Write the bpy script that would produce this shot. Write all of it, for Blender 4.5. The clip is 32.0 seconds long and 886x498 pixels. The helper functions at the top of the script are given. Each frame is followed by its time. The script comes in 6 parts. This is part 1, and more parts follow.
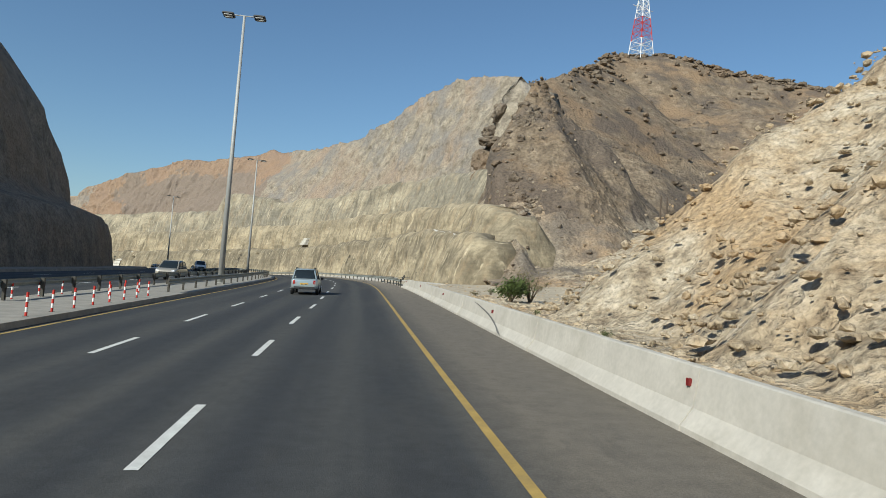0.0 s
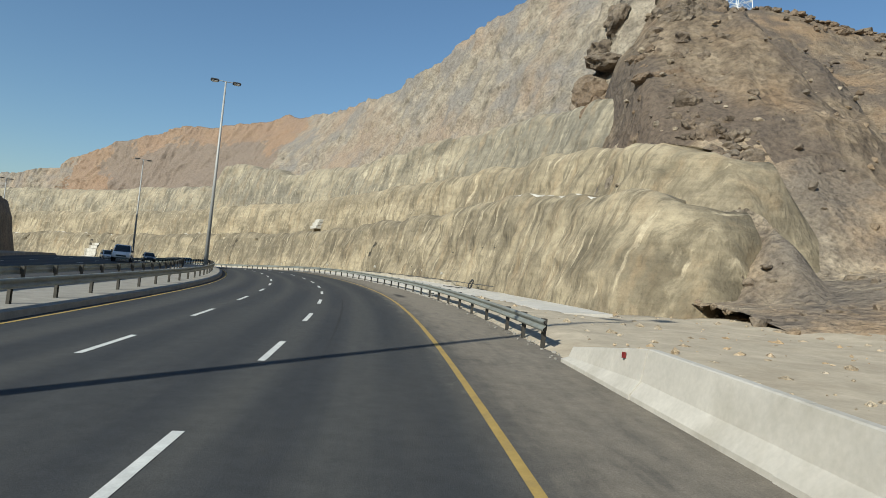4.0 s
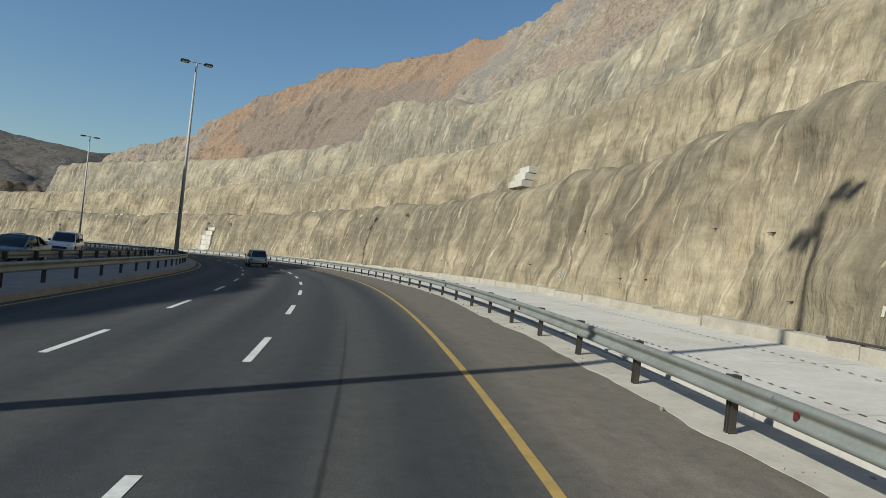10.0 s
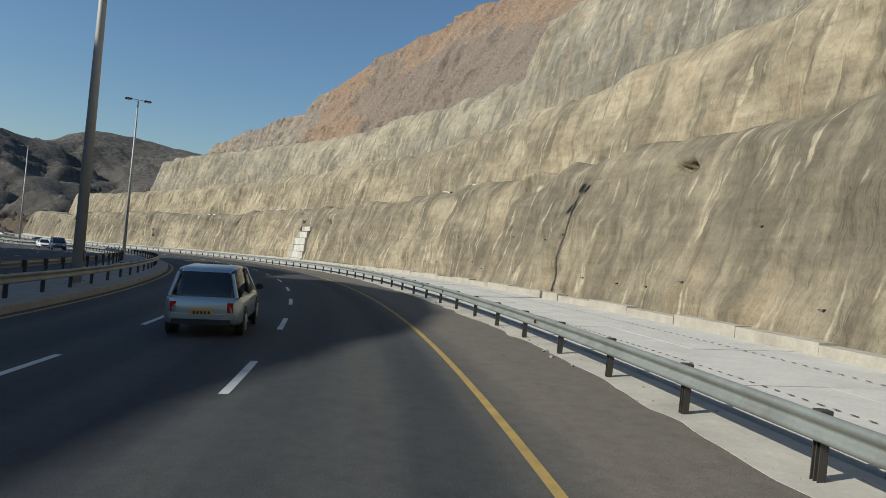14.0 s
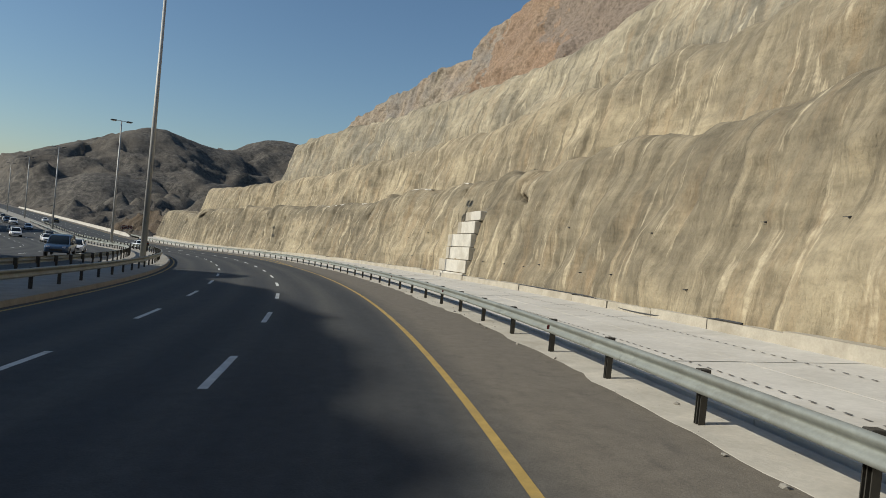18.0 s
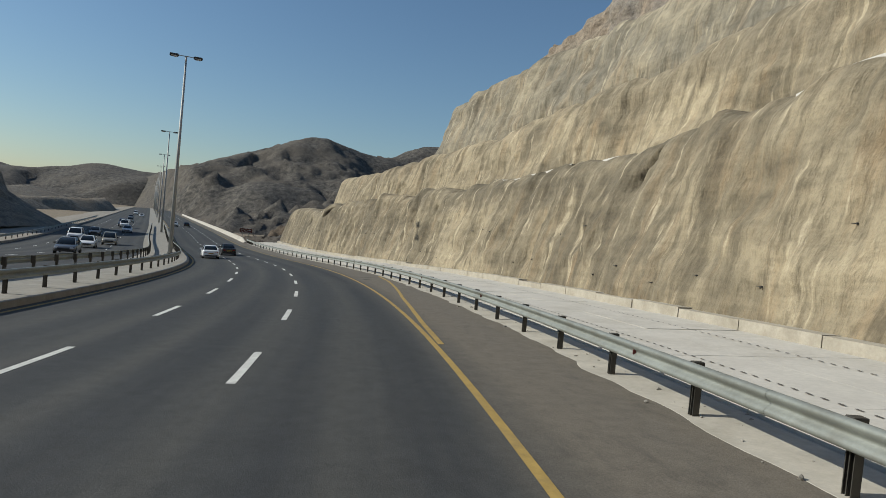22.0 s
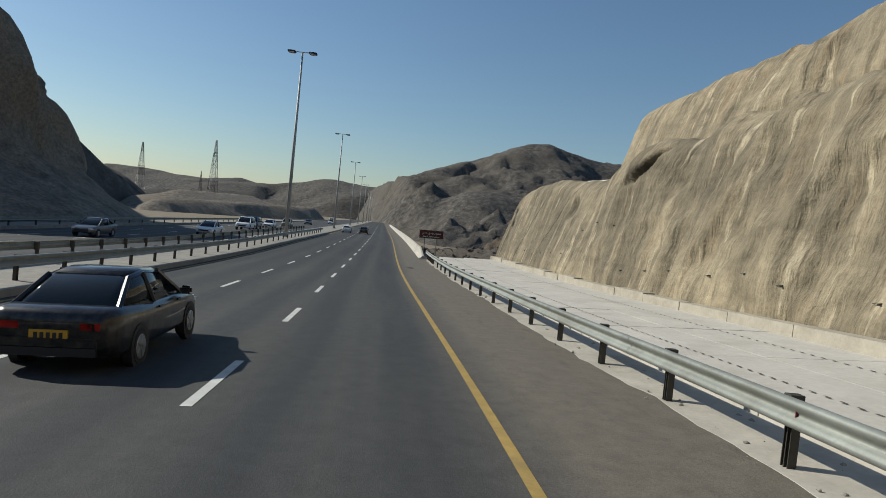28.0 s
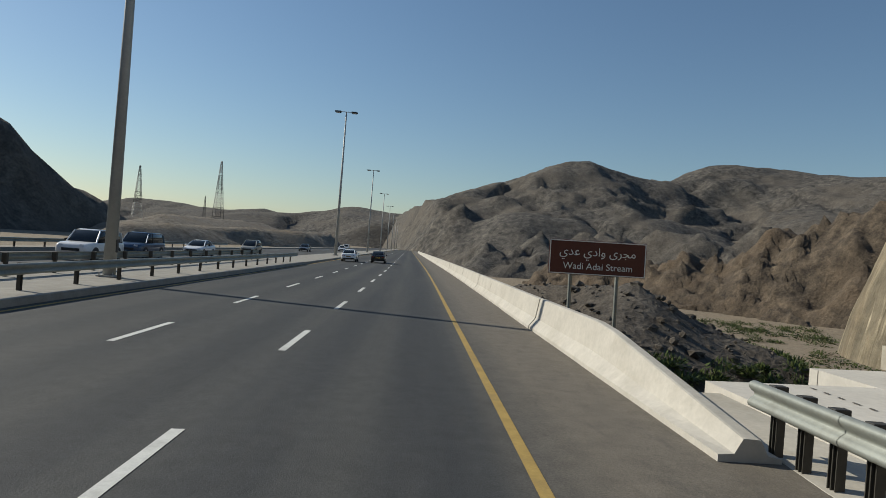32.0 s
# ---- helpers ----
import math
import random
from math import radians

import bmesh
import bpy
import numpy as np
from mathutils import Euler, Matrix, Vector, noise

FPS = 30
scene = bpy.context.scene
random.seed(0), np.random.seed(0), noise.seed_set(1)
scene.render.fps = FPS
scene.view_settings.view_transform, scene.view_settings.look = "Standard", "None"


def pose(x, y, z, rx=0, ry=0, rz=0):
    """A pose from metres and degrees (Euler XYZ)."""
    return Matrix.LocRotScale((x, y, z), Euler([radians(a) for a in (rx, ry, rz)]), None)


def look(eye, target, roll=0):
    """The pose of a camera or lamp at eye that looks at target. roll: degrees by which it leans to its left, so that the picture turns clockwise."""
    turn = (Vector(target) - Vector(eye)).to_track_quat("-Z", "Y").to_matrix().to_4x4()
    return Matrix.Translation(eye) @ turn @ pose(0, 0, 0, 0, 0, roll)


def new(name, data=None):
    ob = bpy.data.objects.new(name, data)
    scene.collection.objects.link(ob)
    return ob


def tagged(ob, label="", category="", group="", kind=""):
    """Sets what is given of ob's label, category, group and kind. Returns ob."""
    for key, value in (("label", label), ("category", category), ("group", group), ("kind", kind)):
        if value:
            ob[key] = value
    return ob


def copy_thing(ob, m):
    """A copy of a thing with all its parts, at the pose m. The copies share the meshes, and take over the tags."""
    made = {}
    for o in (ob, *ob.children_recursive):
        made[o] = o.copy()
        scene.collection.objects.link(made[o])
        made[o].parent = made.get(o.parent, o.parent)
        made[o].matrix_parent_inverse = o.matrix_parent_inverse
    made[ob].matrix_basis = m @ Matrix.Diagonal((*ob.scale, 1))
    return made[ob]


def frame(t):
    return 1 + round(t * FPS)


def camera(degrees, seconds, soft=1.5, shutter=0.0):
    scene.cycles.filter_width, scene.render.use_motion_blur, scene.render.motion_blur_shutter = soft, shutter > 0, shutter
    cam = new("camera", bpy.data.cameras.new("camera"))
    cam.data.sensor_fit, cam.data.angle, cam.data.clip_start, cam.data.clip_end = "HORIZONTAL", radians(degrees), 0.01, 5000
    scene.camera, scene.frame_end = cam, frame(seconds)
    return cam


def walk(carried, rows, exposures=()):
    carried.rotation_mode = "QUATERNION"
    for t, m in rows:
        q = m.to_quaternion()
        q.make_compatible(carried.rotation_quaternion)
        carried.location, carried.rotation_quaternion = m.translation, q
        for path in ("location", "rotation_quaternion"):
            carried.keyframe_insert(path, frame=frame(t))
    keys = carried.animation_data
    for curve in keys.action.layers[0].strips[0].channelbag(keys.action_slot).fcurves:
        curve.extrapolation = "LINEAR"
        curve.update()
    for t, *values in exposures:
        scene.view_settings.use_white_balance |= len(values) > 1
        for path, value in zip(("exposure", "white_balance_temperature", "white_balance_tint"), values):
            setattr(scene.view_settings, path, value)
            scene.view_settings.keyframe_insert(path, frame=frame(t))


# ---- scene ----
cam = camera(67.61, 32.0, 0.7)
PATH = [
    (0.0, 0.02, 0.00, 2.20, -0.25, 3.49, -4.04),
    (0.5, -0.69, 6.45, 2.41, 0.81, 2.84, -4.69),
    (1.0, -1.40, 12.90, 2.62, 1.21, 3.41, -5.37),
    (1.5, -2.20, 19.35, 2.83, 2.64, 3.43, -5.94),
    (2.0, -3.00, 25.80, 3.03, 2.59, 3.33, -6.06),
    (2.5, -3.80, 32.26, 3.22, 2.59, 3.33, -6.12),
    (4.5, -7.17, 58.06, 3.92, 2.42, 2.35, -5.23),
    (5.0, -8.10, 64.54, 4.09, 3.26, 1.99, -5.16),
    (5.5, -9.12, 71.04, 4.24, 5.56, 1.74, -5.41),
    (6.0, -10.27, 77.54, 4.38, 5.67, 1.56, -5.42),
    (6.5, -11.48, 84.02, 4.49, 5.88, 1.69, -5.28),
    (7.0, -12.83, 90.49, 4.59, 7.89, 1.49, -5.36),
    (7.5, -14.45, 96.95, 4.67, 10.96, 1.45, -5.51),
    (8.0, -16.28, 103.37, 4.75, 11.31, 1.07, -5.44),
    (8.5, -18.32, 109.77, 4.84, 14.03, 1.08, -5.64),
    (9.0, -20.61, 116.11, 4.94, 14.37, 0.98, -5.46),
    (9.5, -23.11, 122.40, 5.04, 16.44, 0.86, -5.72),
    (10.0, -25.73, 128.60, 5.12, 19.02, 0.31, -6.22),
    (10.5, -28.48, 134.67, 5.17, 19.26, 0.17, -6.06),
    (11.0, -31.32, 140.58, 5.18, 22.27, 0.26, -6.17),
    (11.5, -34.17, 146.35, 5.14, 22.52, 0.07, -5.88),
    (12.0, -37.10, 151.95, 5.06, 24.42, -0.14, -5.77),
    (12.5, -40.12, 157.49, 4.97, 26.35, -0.61, -5.81),
    (13.0, -43.33, 162.90, 4.85, 28.18, -0.47, -5.62),
    (13.5, -46.90, 168.11, 4.70, 29.79, -0.40, -5.66),
    (15.5, -62.60, 188.16, 4.04, 36.05, -0.94, -5.82),
    (16.0, -66.84, 193.01, 3.87, 38.12, -1.17, -5.72),
    (16.5, -71.46, 197.58, 3.70, 39.21, -0.92, -5.73),
    (17.0, -76.19, 202.08, 3.54, 41.25, -1.03, -5.81),
    (17.5, -80.96, 206.57, 3.37, 42.77, -1.20, -5.62),
    (18.0, -85.90, 210.89, 3.17, 45.25, -1.36, -5.62),
    (18.5, -90.96, 215.08, 2.94, 45.93, -1.48, -5.51),
    (19.0, -96.17, 219.11, 2.69, 49.02, -1.25, -5.42),
    (19.5, -101.61, 222.82, 2.44, 51.00, -1.50, -5.30),
    (20.0, -107.18, 226.37, 2.17, 53.31, -1.13, -5.18),
    (20.5, -112.93, 229.73, 1.91, 55.96, -1.26, -5.48),
    (21.0, -118.82, 232.97, 1.63, 56.15, -1.86, -5.46),
    (21.5, -124.73, 236.16, 1.37, 58.87, -1.98, -5.65),
    (22.0, -130.68, 239.20, 1.10, 58.75, -1.84, -5.55),
    (22.5, -136.67, 242.08, 0.84, 60.54, -2.07, -5.41),
    (23.0, -142.73, 244.81, 0.58, 61.63, -2.29, -5.59),
    (23.5, -148.81, 247.40, 0.31, 63.10, -1.67, -5.37),
    (24.0, -154.91, 249.81, 0.04, 64.97, -1.98, -5.25),
    (24.5, -161.07, 251.98, -0.22, 66.81, -2.19, -5.49),
    (25.0, -167.24, 254.01, -0.49, 68.54, -1.79, -5.39),
    (25.5, -173.40, 255.90, -0.79, 69.12, -2.22, -5.34),
    (26.0, -179.59, 257.60, -1.11, 70.70, -1.47, -5.46),
    (26.5, -185.85, 259.10, -1.41, 71.95, -2.06, -5.56),
    (28.5, -211.64, 263.96, -2.56, 78.42, -1.76, -5.82),
    (29.0, -218.24, 264.98, -2.79, 78.52, -1.02, -5.73),
    (29.5, -224.99, 265.76, -3.00, 79.59, -1.14, -5.56),
    (30.0, -231.83, 266.53, -3.19, 79.56, -1.14, -5.62),
    (30.5, -238.69, 267.44, -3.38, 79.41, -1.00, -5.42),
    (31.0, -245.56, 268.34, -3.54, 79.27, -1.36, -5.10),
    (31.5, -252.42, 269.24, -3.65, 79.30, -0.87, -4.68),
    (32.0, -259.26, 270.10, -3.75, 79.74, -0.06, -4.47),
]
EXPOSURES = [(0, 0.19, 6200, 3), (2, 0.19, 6300, 3), (5, 0.2, 6250, 3), (6.2, 0.19, 6250, 3), (8, 0.05, 6250, 2), (11, 0.02, 6150, 4), (13, 0.02, 6100, 4), (15.5, -0.05, 6350, 7), (17, 0.0, 6550, 6), (20, -0.15, 6500, 6), (23, -0.1, 6350, 5), (26, -0.1, 6350, 5), (29, -0.08, 6550, 6), (32, -0.08, 6650, 6)]
walk(cam, [(t, pose(x, y, z, 90 + pitch, roll, yaw)) for t, x, y, z, yaw, pitch, roll in PATH], EXPOSURES)

# ---- daylight: clear morning sky, sun from behind and to the left ----
SUN_AZ, SUN_EL = radians(214.0), radians(31.4)
world = bpy.data.worlds.new("sky")
scene.world = world
world.use_nodes = True
wn = world.node_tree.nodes
sky = wn.new("ShaderNodeTexSky")
sky.sky_type, sky.sun_disc = "NISHITA", False
sky.sun_elevation, sky.sun_rotation = SUN_EL, SUN_AZ
sky.altitude, sky.air_density, sky.dust_density, sky.ozone_density = 0.0, 1.15, 0.4, 4.6
wn["Background"].inputs["Strength"].default_value = 0.092
world.node_tree.links.new(sky.outputs[0], wn["Background"].inputs["Color"])
sun = new("sun", bpy.data.lights.new("sun", "SUN"))
sun.data.energy, sun.data.angle, sun.data.color = 4.75, radians(0.53), (1.0, 0.94, 0.85)
TO_SUN = Vector((math.sin(SUN_AZ) * math.cos(SUN_EL), math.cos(SUN_AZ) * math.cos(SUN_EL), math.sin(SUN_EL)))
sun.matrix_world = look(TO_SUN * 300, (0, 0, 0))
scene.view_settings.exposure = 0.0

# alignment of the yellow edge line: start, heading, then bend (1/m) every 50 m
START_X, START_Y, START_TURN = 3.250, -8.818, 0.14725
BENDS = [-0.00096, -0.00096, 0.00050, 0.00509, 0.00332, 0.00563, 0.00441, 0.00363, 0.00443, -0.00069, 0.00010, 0.00027]
BANK = 0.04
S0, S1 = -120, 1000
SS = np.arange(S0, S1 + 1, 1.0)
RAW = 23.5 + 1.0345 * SS
_r = np.arange(-150.0, 1100.0, 1.0)
_k = np.interp(_r, np.arange(len(BENDS)) * 50.0 - 40.0, BENDS, left=0.0, right=0.0)
_h = np.cumsum(_k)
_h += START_TURN - _h[150]
_x, _y = np.cumsum(-np.sin(_h)), np.cumsum(np.cos(_h))
_x += START_X - _x[150]
_y += START_Y - _y[150]
_h, _x, _y = (np.interp(RAW, _r, q) for q in (_h, _x, _y))
GRADE_S = [-100, 9, 29, 68, 87, 107, 128, 148, 168, 187, 225, 245, 265, 285, 305, 325, 345, 384, 405, 426, 1058]
GRADE_Z = [-3.40, -0.00, 0.63, 1.72, 2.18, 2.47, 2.74, 2.97, 2.86, 2.50, 1.50, 0.97, 0.24, -0.57, -1.36, -2.16, -2.99, -4.76, -5.39, -5.85, -8.05]

_z = np.interp(RAW, GRADE_S, GRADE_Z) + BANK * 1.9
_z = np.convolve(np.pad(_z, 12, mode="edge"), np.ones(25) / 25, "valid")


def W(s, u, h=0.0):
    """World points from the station along the road, the offset to the right of the yellow line and the height over it."""
    s, u, h = np.broadcast_arrays(np.asarray(s, float), np.asarray(u, float), np.asarray(h, float))
    a = np.interp(s, SS, _h)
    x = np.interp(s, SS, _x) + np.cos(a) * u
    y = np.interp(s, SS, _y) + np.sin(a) * u
    fade = np.clip((s - 340.0) / 75.0, 0.0, 1.0) * 0.7
    return np.stack([x, y, np.interp(s, SS, _z) + h - fade * BANK * (np.clip(u, -14.0, 14.0) + 1.9)], -1)


def turn_at(s):
    return float(np.interp(s, SS, _h))


def su_of(xy):
    """Station and offset of world points."""
    out = []
    for part_xy in np.array_split(xy, max(1, len(xy) // 2000)):
        d = (part_xy[:, None, 0] - _x[None]) ** 2 + (part_xy[:, None, 1] - _y[None]) ** 2
        i = d.argmin(1)
        dx, dy = part_xy[:, 0] - _x[i], part_xy[:, 1] - _y[i]
        out.append(np.stack([SS[i] - dx * np.sin(_h[i]) + dy * np.cos(_h[i]), dx * np.cos(_h[i]) + dy * np.sin(_h[i]), _z[i]], -1))
    return np.concatenate(out)


# ---- noise on arrays ----
def _hash(i, j, seed):
    n = (i * 374761393 + j * 668265263 + seed * 1442695041) & 0x7FFFFFFF
    n = ((n ^ (n >> 13)) * 1274126177) & 0x7FFFFFFF
    return ((n ^ (n >> 16)) & 0xFFFF) / 32767.5 - 1.0


def vnoise(x, y, seed=0):
    i, j = np.floor(x).astype(np.int64), np.floor(y).astype(np.int64)
    fx, fy = x - i, y - j
    fx, fy = fx * fx * (3 - 2 * fx), fy * fy * (3 - 2 * fy)
    a, b = _hash(i, j, seed), _hash(i + 1, j, seed)
    c, d = _hash(i, j + 1, seed), _hash(i + 1, j + 1, seed)
    return (a * (1 - fx) + b * fx) * (1 - fy) + (c * (1 - fx) + d * fx) * fy


def fbm(x, y, octaves=4, seed=0, gain=0.5):
    t, amp = 0.0, 1.0
    for k in range(octaves):
        t = t + amp * vnoise(x * 2 ** k + 17.3 * k, y * 2 ** k - 9.1 * k, seed + k)
        amp *= gain
    return t


def ridged(x, y, octaves=4, seed=0):
    t, amp = 0.0, 1.0
    for k in range(octaves):
        t = t + amp * (1 - 2 * np.abs(vnoise(x * 2 ** k + 5.7 * k, y * 2 ** k + 3.3 * k, seed + k)))
        amp *= 0.5
    return t


# ---- meshes ----
def mesh_object(name, verts, faces, material, parent=None, label="", smooth=True, su=None):
    me = bpy.data.meshes.new(name)
    me.from_pydata([tuple(map(float, v)) for v in verts], [], [tuple(map(int, f)) for f in faces])
    me.materials.append(material)
    if smooth:
        me.polygons.foreach_set("use_smooth", [True] * len(me.polygons))
    if su is not None:
        at = me.attributes.new("road", "FLOAT_VECTOR", "POINT")
        at.data.foreach_set("vector", np.asarray(su, float).ravel())
    ob = new(name, me)
    if parent is not None:
        ob.parent = parent
    if label:
        ob["label"] = label
    return ob


def grid_faces(n, m, flip=False):
    i, j = np.meshgrid(np.arange(n - 1), np.arange(m - 1), indexing="ij")
    a = (i * m + j).ravel()
    f = np.stack([a, a + m, a + m + 1, a + 1], 1)
    return f[:, ::-1] if flip else f


def part(name, bm, material, parent=None, label="", smooth=False):
    me = bpy.data.meshes.new(name)
    bm.normal_update()
    bm.to_mesh(me)
    bm.free()
    me.materials.append(material)
    if smooth:
        me.polygons.foreach_set("use_smooth", [True] * len(me.polygons))
    ob = new(name, me)
    if parent is not None:
        ob.parent = parent
    if label:
        ob["label"] = label
    return ob


def add_box(bm, cx, cy, cz, sx, sy, sz, rot=None):
    m = Matrix.Translation((cx, cy, cz)) @ (rot or Matrix()) @ Matrix.Diagonal((sx, sy, sz, 1))
    return bmesh.ops.create_cube(bm, size=1, matrix=m)["verts"]


def add_cyl(bm, p0, p1, r0, r1, n=10):
    p0, p1 = Vector(p0), Vector(p1)
    d = p1 - p0
    m = Matrix.Translation((p0 + p1) / 2) @ d.to_track_quat("Z", "Y").to_matrix().to_4x4()
    return bmesh.ops.create_cone(bm, cap_ends=True, segments=n, radius1=r0, radius2=r1, depth=d.length, matrix=m)["verts"]


def ribbon(name, s_list, section, material, parent=None, label="", close=False, smooth=False, bank=BANK):
    """A section of (offset, height) swept along the road. Heights ride on the banked road."""
    s_list = np.asarray(s_list, float)
    sec = np.asarray(section + [section[0]] if close else section, float)
    s, k = np.meshgrid(s_list, np.arange(len(sec)), indexing="ij")
    u, hh = sec[k, 0], sec[k, 1] + bank * sec[k, 0]
    v = W(s, u, hh).reshape(-1, 3)
    return mesh_object(name, v, grid_faces(len(s_list), len(sec), True), material, parent, label, smooth, np.stack([s, u, hh], -1))


# ---- materials ----
def mat(name, base, rough=0.85, metal=0.0):
    m = bpy.data.materials.new(name)
    m.use_nodes = True
    b = m.node_tree.nodes["Principled BSDF"]
    b.inputs["Base Color"].default_value = (*base, 1)
    b.inputs["Roughness"].default_value, b.inputs["Metallic"].default_value = rough, metal
    return m


class Nodes:
    """Short hand for a node material."""

    def __init__(self, name, rough=0.9, metal=0.0):
        self.m = bpy.data.materials.new(name)
        self.m.use_nodes = True
        self.t = self.m.node_tree
        self.b = self.t.nodes["Principled BSDF"]
        self.b.inputs["Roughness"].default_value, self.b.inputs["Metallic"].default_value = rough, metal
        self.b.inputs["Specular IOR Level"].default_value = 0.3

    def node(self, kind, **inputs):
        n = self.t.nodes.new(kind)
        for k, v in inputs.items():
            self.put(n, k.replace("_", " "), v)
        return n

    def put(self, n, key, v):
        sock = n.inputs[key]
        if isinstance(v, bpy.types.NodeSocket):
            self.t.links.new(v, sock)
        else:
            sock.default_value = (*v, 1) if isinstance(v, tuple) and len(v) == 3 and sock.type == "RGBA" else v

    def place(self, scale=(1, 1, 1), road=False, turn=(0, 0, 0)):
        if road:
            src = self.t.nodes.new("ShaderNodeAttribute")
            src.attribute_name = "road"
            o = src.outputs["Vector"]
        else:
            o = self.t.nodes.new("ShaderNodeNewGeometry").outputs["Position"]
        mp = self.t.nodes.new("ShaderNodeMapping")
        self.t.links.new(o, mp.inputs[0])
        mp.inputs["Scale"].default_value, mp.inputs["Rotation"].default_value = scale, turn
        return mp.outputs[0]

    def noise(self, at, scale, detail=4.0, rough=0.55, distort=0.0):
        n = self.node("ShaderNodeTexNoise", Vector=at, Scale=scale, Detail=detail, Roughness=rough, Distortion=distort)
        return n.outputs["Fac"]

    def ramp(self, fac, stops):
        r = self.t.nodes.new("ShaderNodeValToRGB")
        e = r.color_ramp.elements
        while len(e) < len(stops):
            e.new(0.5)
        for x, (p, c) in zip(e, stops):
            x.position = p
            x.color = (*c, 1) if isinstance(c, tuple) else (c, c, c, 1)
        self.t.links.new(fac, r.inputs[0])
        return r.outputs["Color"]

    def mix(self, fac, a, b, mode="MIX"):
        n = self.t.nodes.new("ShaderNodeMix")
        n.data_type, n.blend_type = "RGBA", mode
        for k, v in ((0, fac), (6, a), (7, b)):
            if isinstance(v, bpy.types.NodeSocket):
                self.t.links.new(v, n.inputs[k])
            else:
                n.inputs[k].default_value = (*v, 1) if isinstance(v, tuple) else v
        return n.outputs[2]

    def math(self, op, a, b=0.0):
        n = self.t.nodes.new("ShaderNodeMath")
        n.operation = op
        for k, v in enumerate((a, b)):
            if isinstance(v, bpy.types.NodeSocket):
                self.t.links.new(v, n.inputs[k])
            else:
                n.inputs[k].default_value = v
        return n.outputs[0]

    def bump(self, height, strength=0.5, distance=0.1, after=None):
        n = self.node("ShaderNodeBump", Height=height, Strength=strength, Distance=distance)
        if after is not None:
            self.t.links.new(after, n.inputs["Normal"])
        self.t.links.new(n.outputs[0], self.b.inputs["Normal"])
        return n.outputs[0]

    def done(self, colour):
        self.put(self.b, "Base Color", colour)
        return self.m


def rock_material(name, dark, mid, light, warm, scale=1.0, bump=0.6, grey=None, band=False, cells=0.5):
    q = Nodes(name, 0.95)
    p = q.place()
    big, fine, tiny = q.noise(p, 0.05 * scale, 5, 0.6), q.noise(p, 0.45 * scale, 6, 0.65), q.noise(p, 2.6 * scale, 5, 0.7)
    c = q.ramp(fine, [(0.3, dark), (0.48, mid), (0.68, light)])
    c = q.mix(q.ramp(big, [(0.45, 0.0), (0.62, 0.75)]), c, warm)
    if grey:
        c = q.mix(q.ramp(q.noise(p, 0.09 * scale, 4, 0.6), [(0.48, 0.0), (0.6, 0.8)]), c, grey)
    if band:
        sep = q.t.nodes.new("ShaderNodeSeparateXYZ")
        q.t.links.new(q.place((1, 1, 1), True), sep.inputs[0])
        wob = q.math("ADD", q.math("MULTIPLY", q.math("SUBTRACT", fine, 0.5), 16.0), q.math("MULTIPLY", q.math("SUBTRACT", big, 0.5), 40.0))
        up = q.math("ADD", sep.outputs["Z"], wob)
        along = q.math("ADD", sep.outputs["X"], wob)
        inside = q.math("MULTIPLY", q.math("GREATER_THAN", along, 226.0), q.math("LESS_THAN", along, 304.0))
        c = q.mix(q.math("MULTIPLY", inside, 0.7), c, (0.3, 0.19, 0.118))
        face = q.math("MULTIPLY", q.math("LESS_THAN", up, 42.0), q.math("LESS_THAN", along, 288.0))
        c = q.mix(q.math("MULTIPLY", face, q.math("MULTIPLY", inside, 0.7)), c, (0.215, 0.18, 0.148))
    c = q.mix(0.75, c, q.ramp(tiny, [(0.3, 0.35), (0.55, 1.0), (0.75, 1.3)]), "MULTIPLY")
    vor = q.node("ShaderNodeTexVoronoi", Vector=q.mix(0.25, p, q.node("ShaderNodeTexNoise", Vector=p, Scale=0.7 * scale, Detail=3.0).outputs["Color"]), Scale=1.5 * scale)
    n1 = q.bump(vor.outputs["Distance"], bump * cells, 0.6 / scale)
    q.bump(q.math("ADD", fine, q.math("MULTIPLY", tiny, 0.5)), bump * 0.8, 0.55 / scale, n1)
    return q.done(c)


def spot_factor(q, s, v, rs, rv, wobble, axis=2):
    """1 in the middle of a spot on the road's coordinates, 0 outside it."""
    src = q.t.nodes.new("ShaderNodeAttribute")
    src.attribute_name = "road"
    mp = q.t.nodes.new("ShaderNodeMapping")
    q.t.links.new(src.outputs["Vector"], mp.inputs[0])
    scale, shift = [1.0 / rs, 0.0, 0.0], [-s / rs, 0.0, 0.0]
    scale[axis], shift[axis] = 1.0 / rv, -v / rv
    mp.inputs["Scale"].default_value, mp.inputs["Location"].default_value = scale, shift
    ln = q.t.nodes.new("ShaderNodeVectorMath")
    ln.operation = "LENGTH"
    q.t.links.new(mp.outputs[0], ln.inputs[0])
    d = q.math("ADD", ln.outputs["Value"], q.math("MULTIPLY", q.math("SUBTRACT", wobble, 0.5), 1.6))
    return q.ramp(d, [(0.35, 1.0), (1.0, 0.0)])


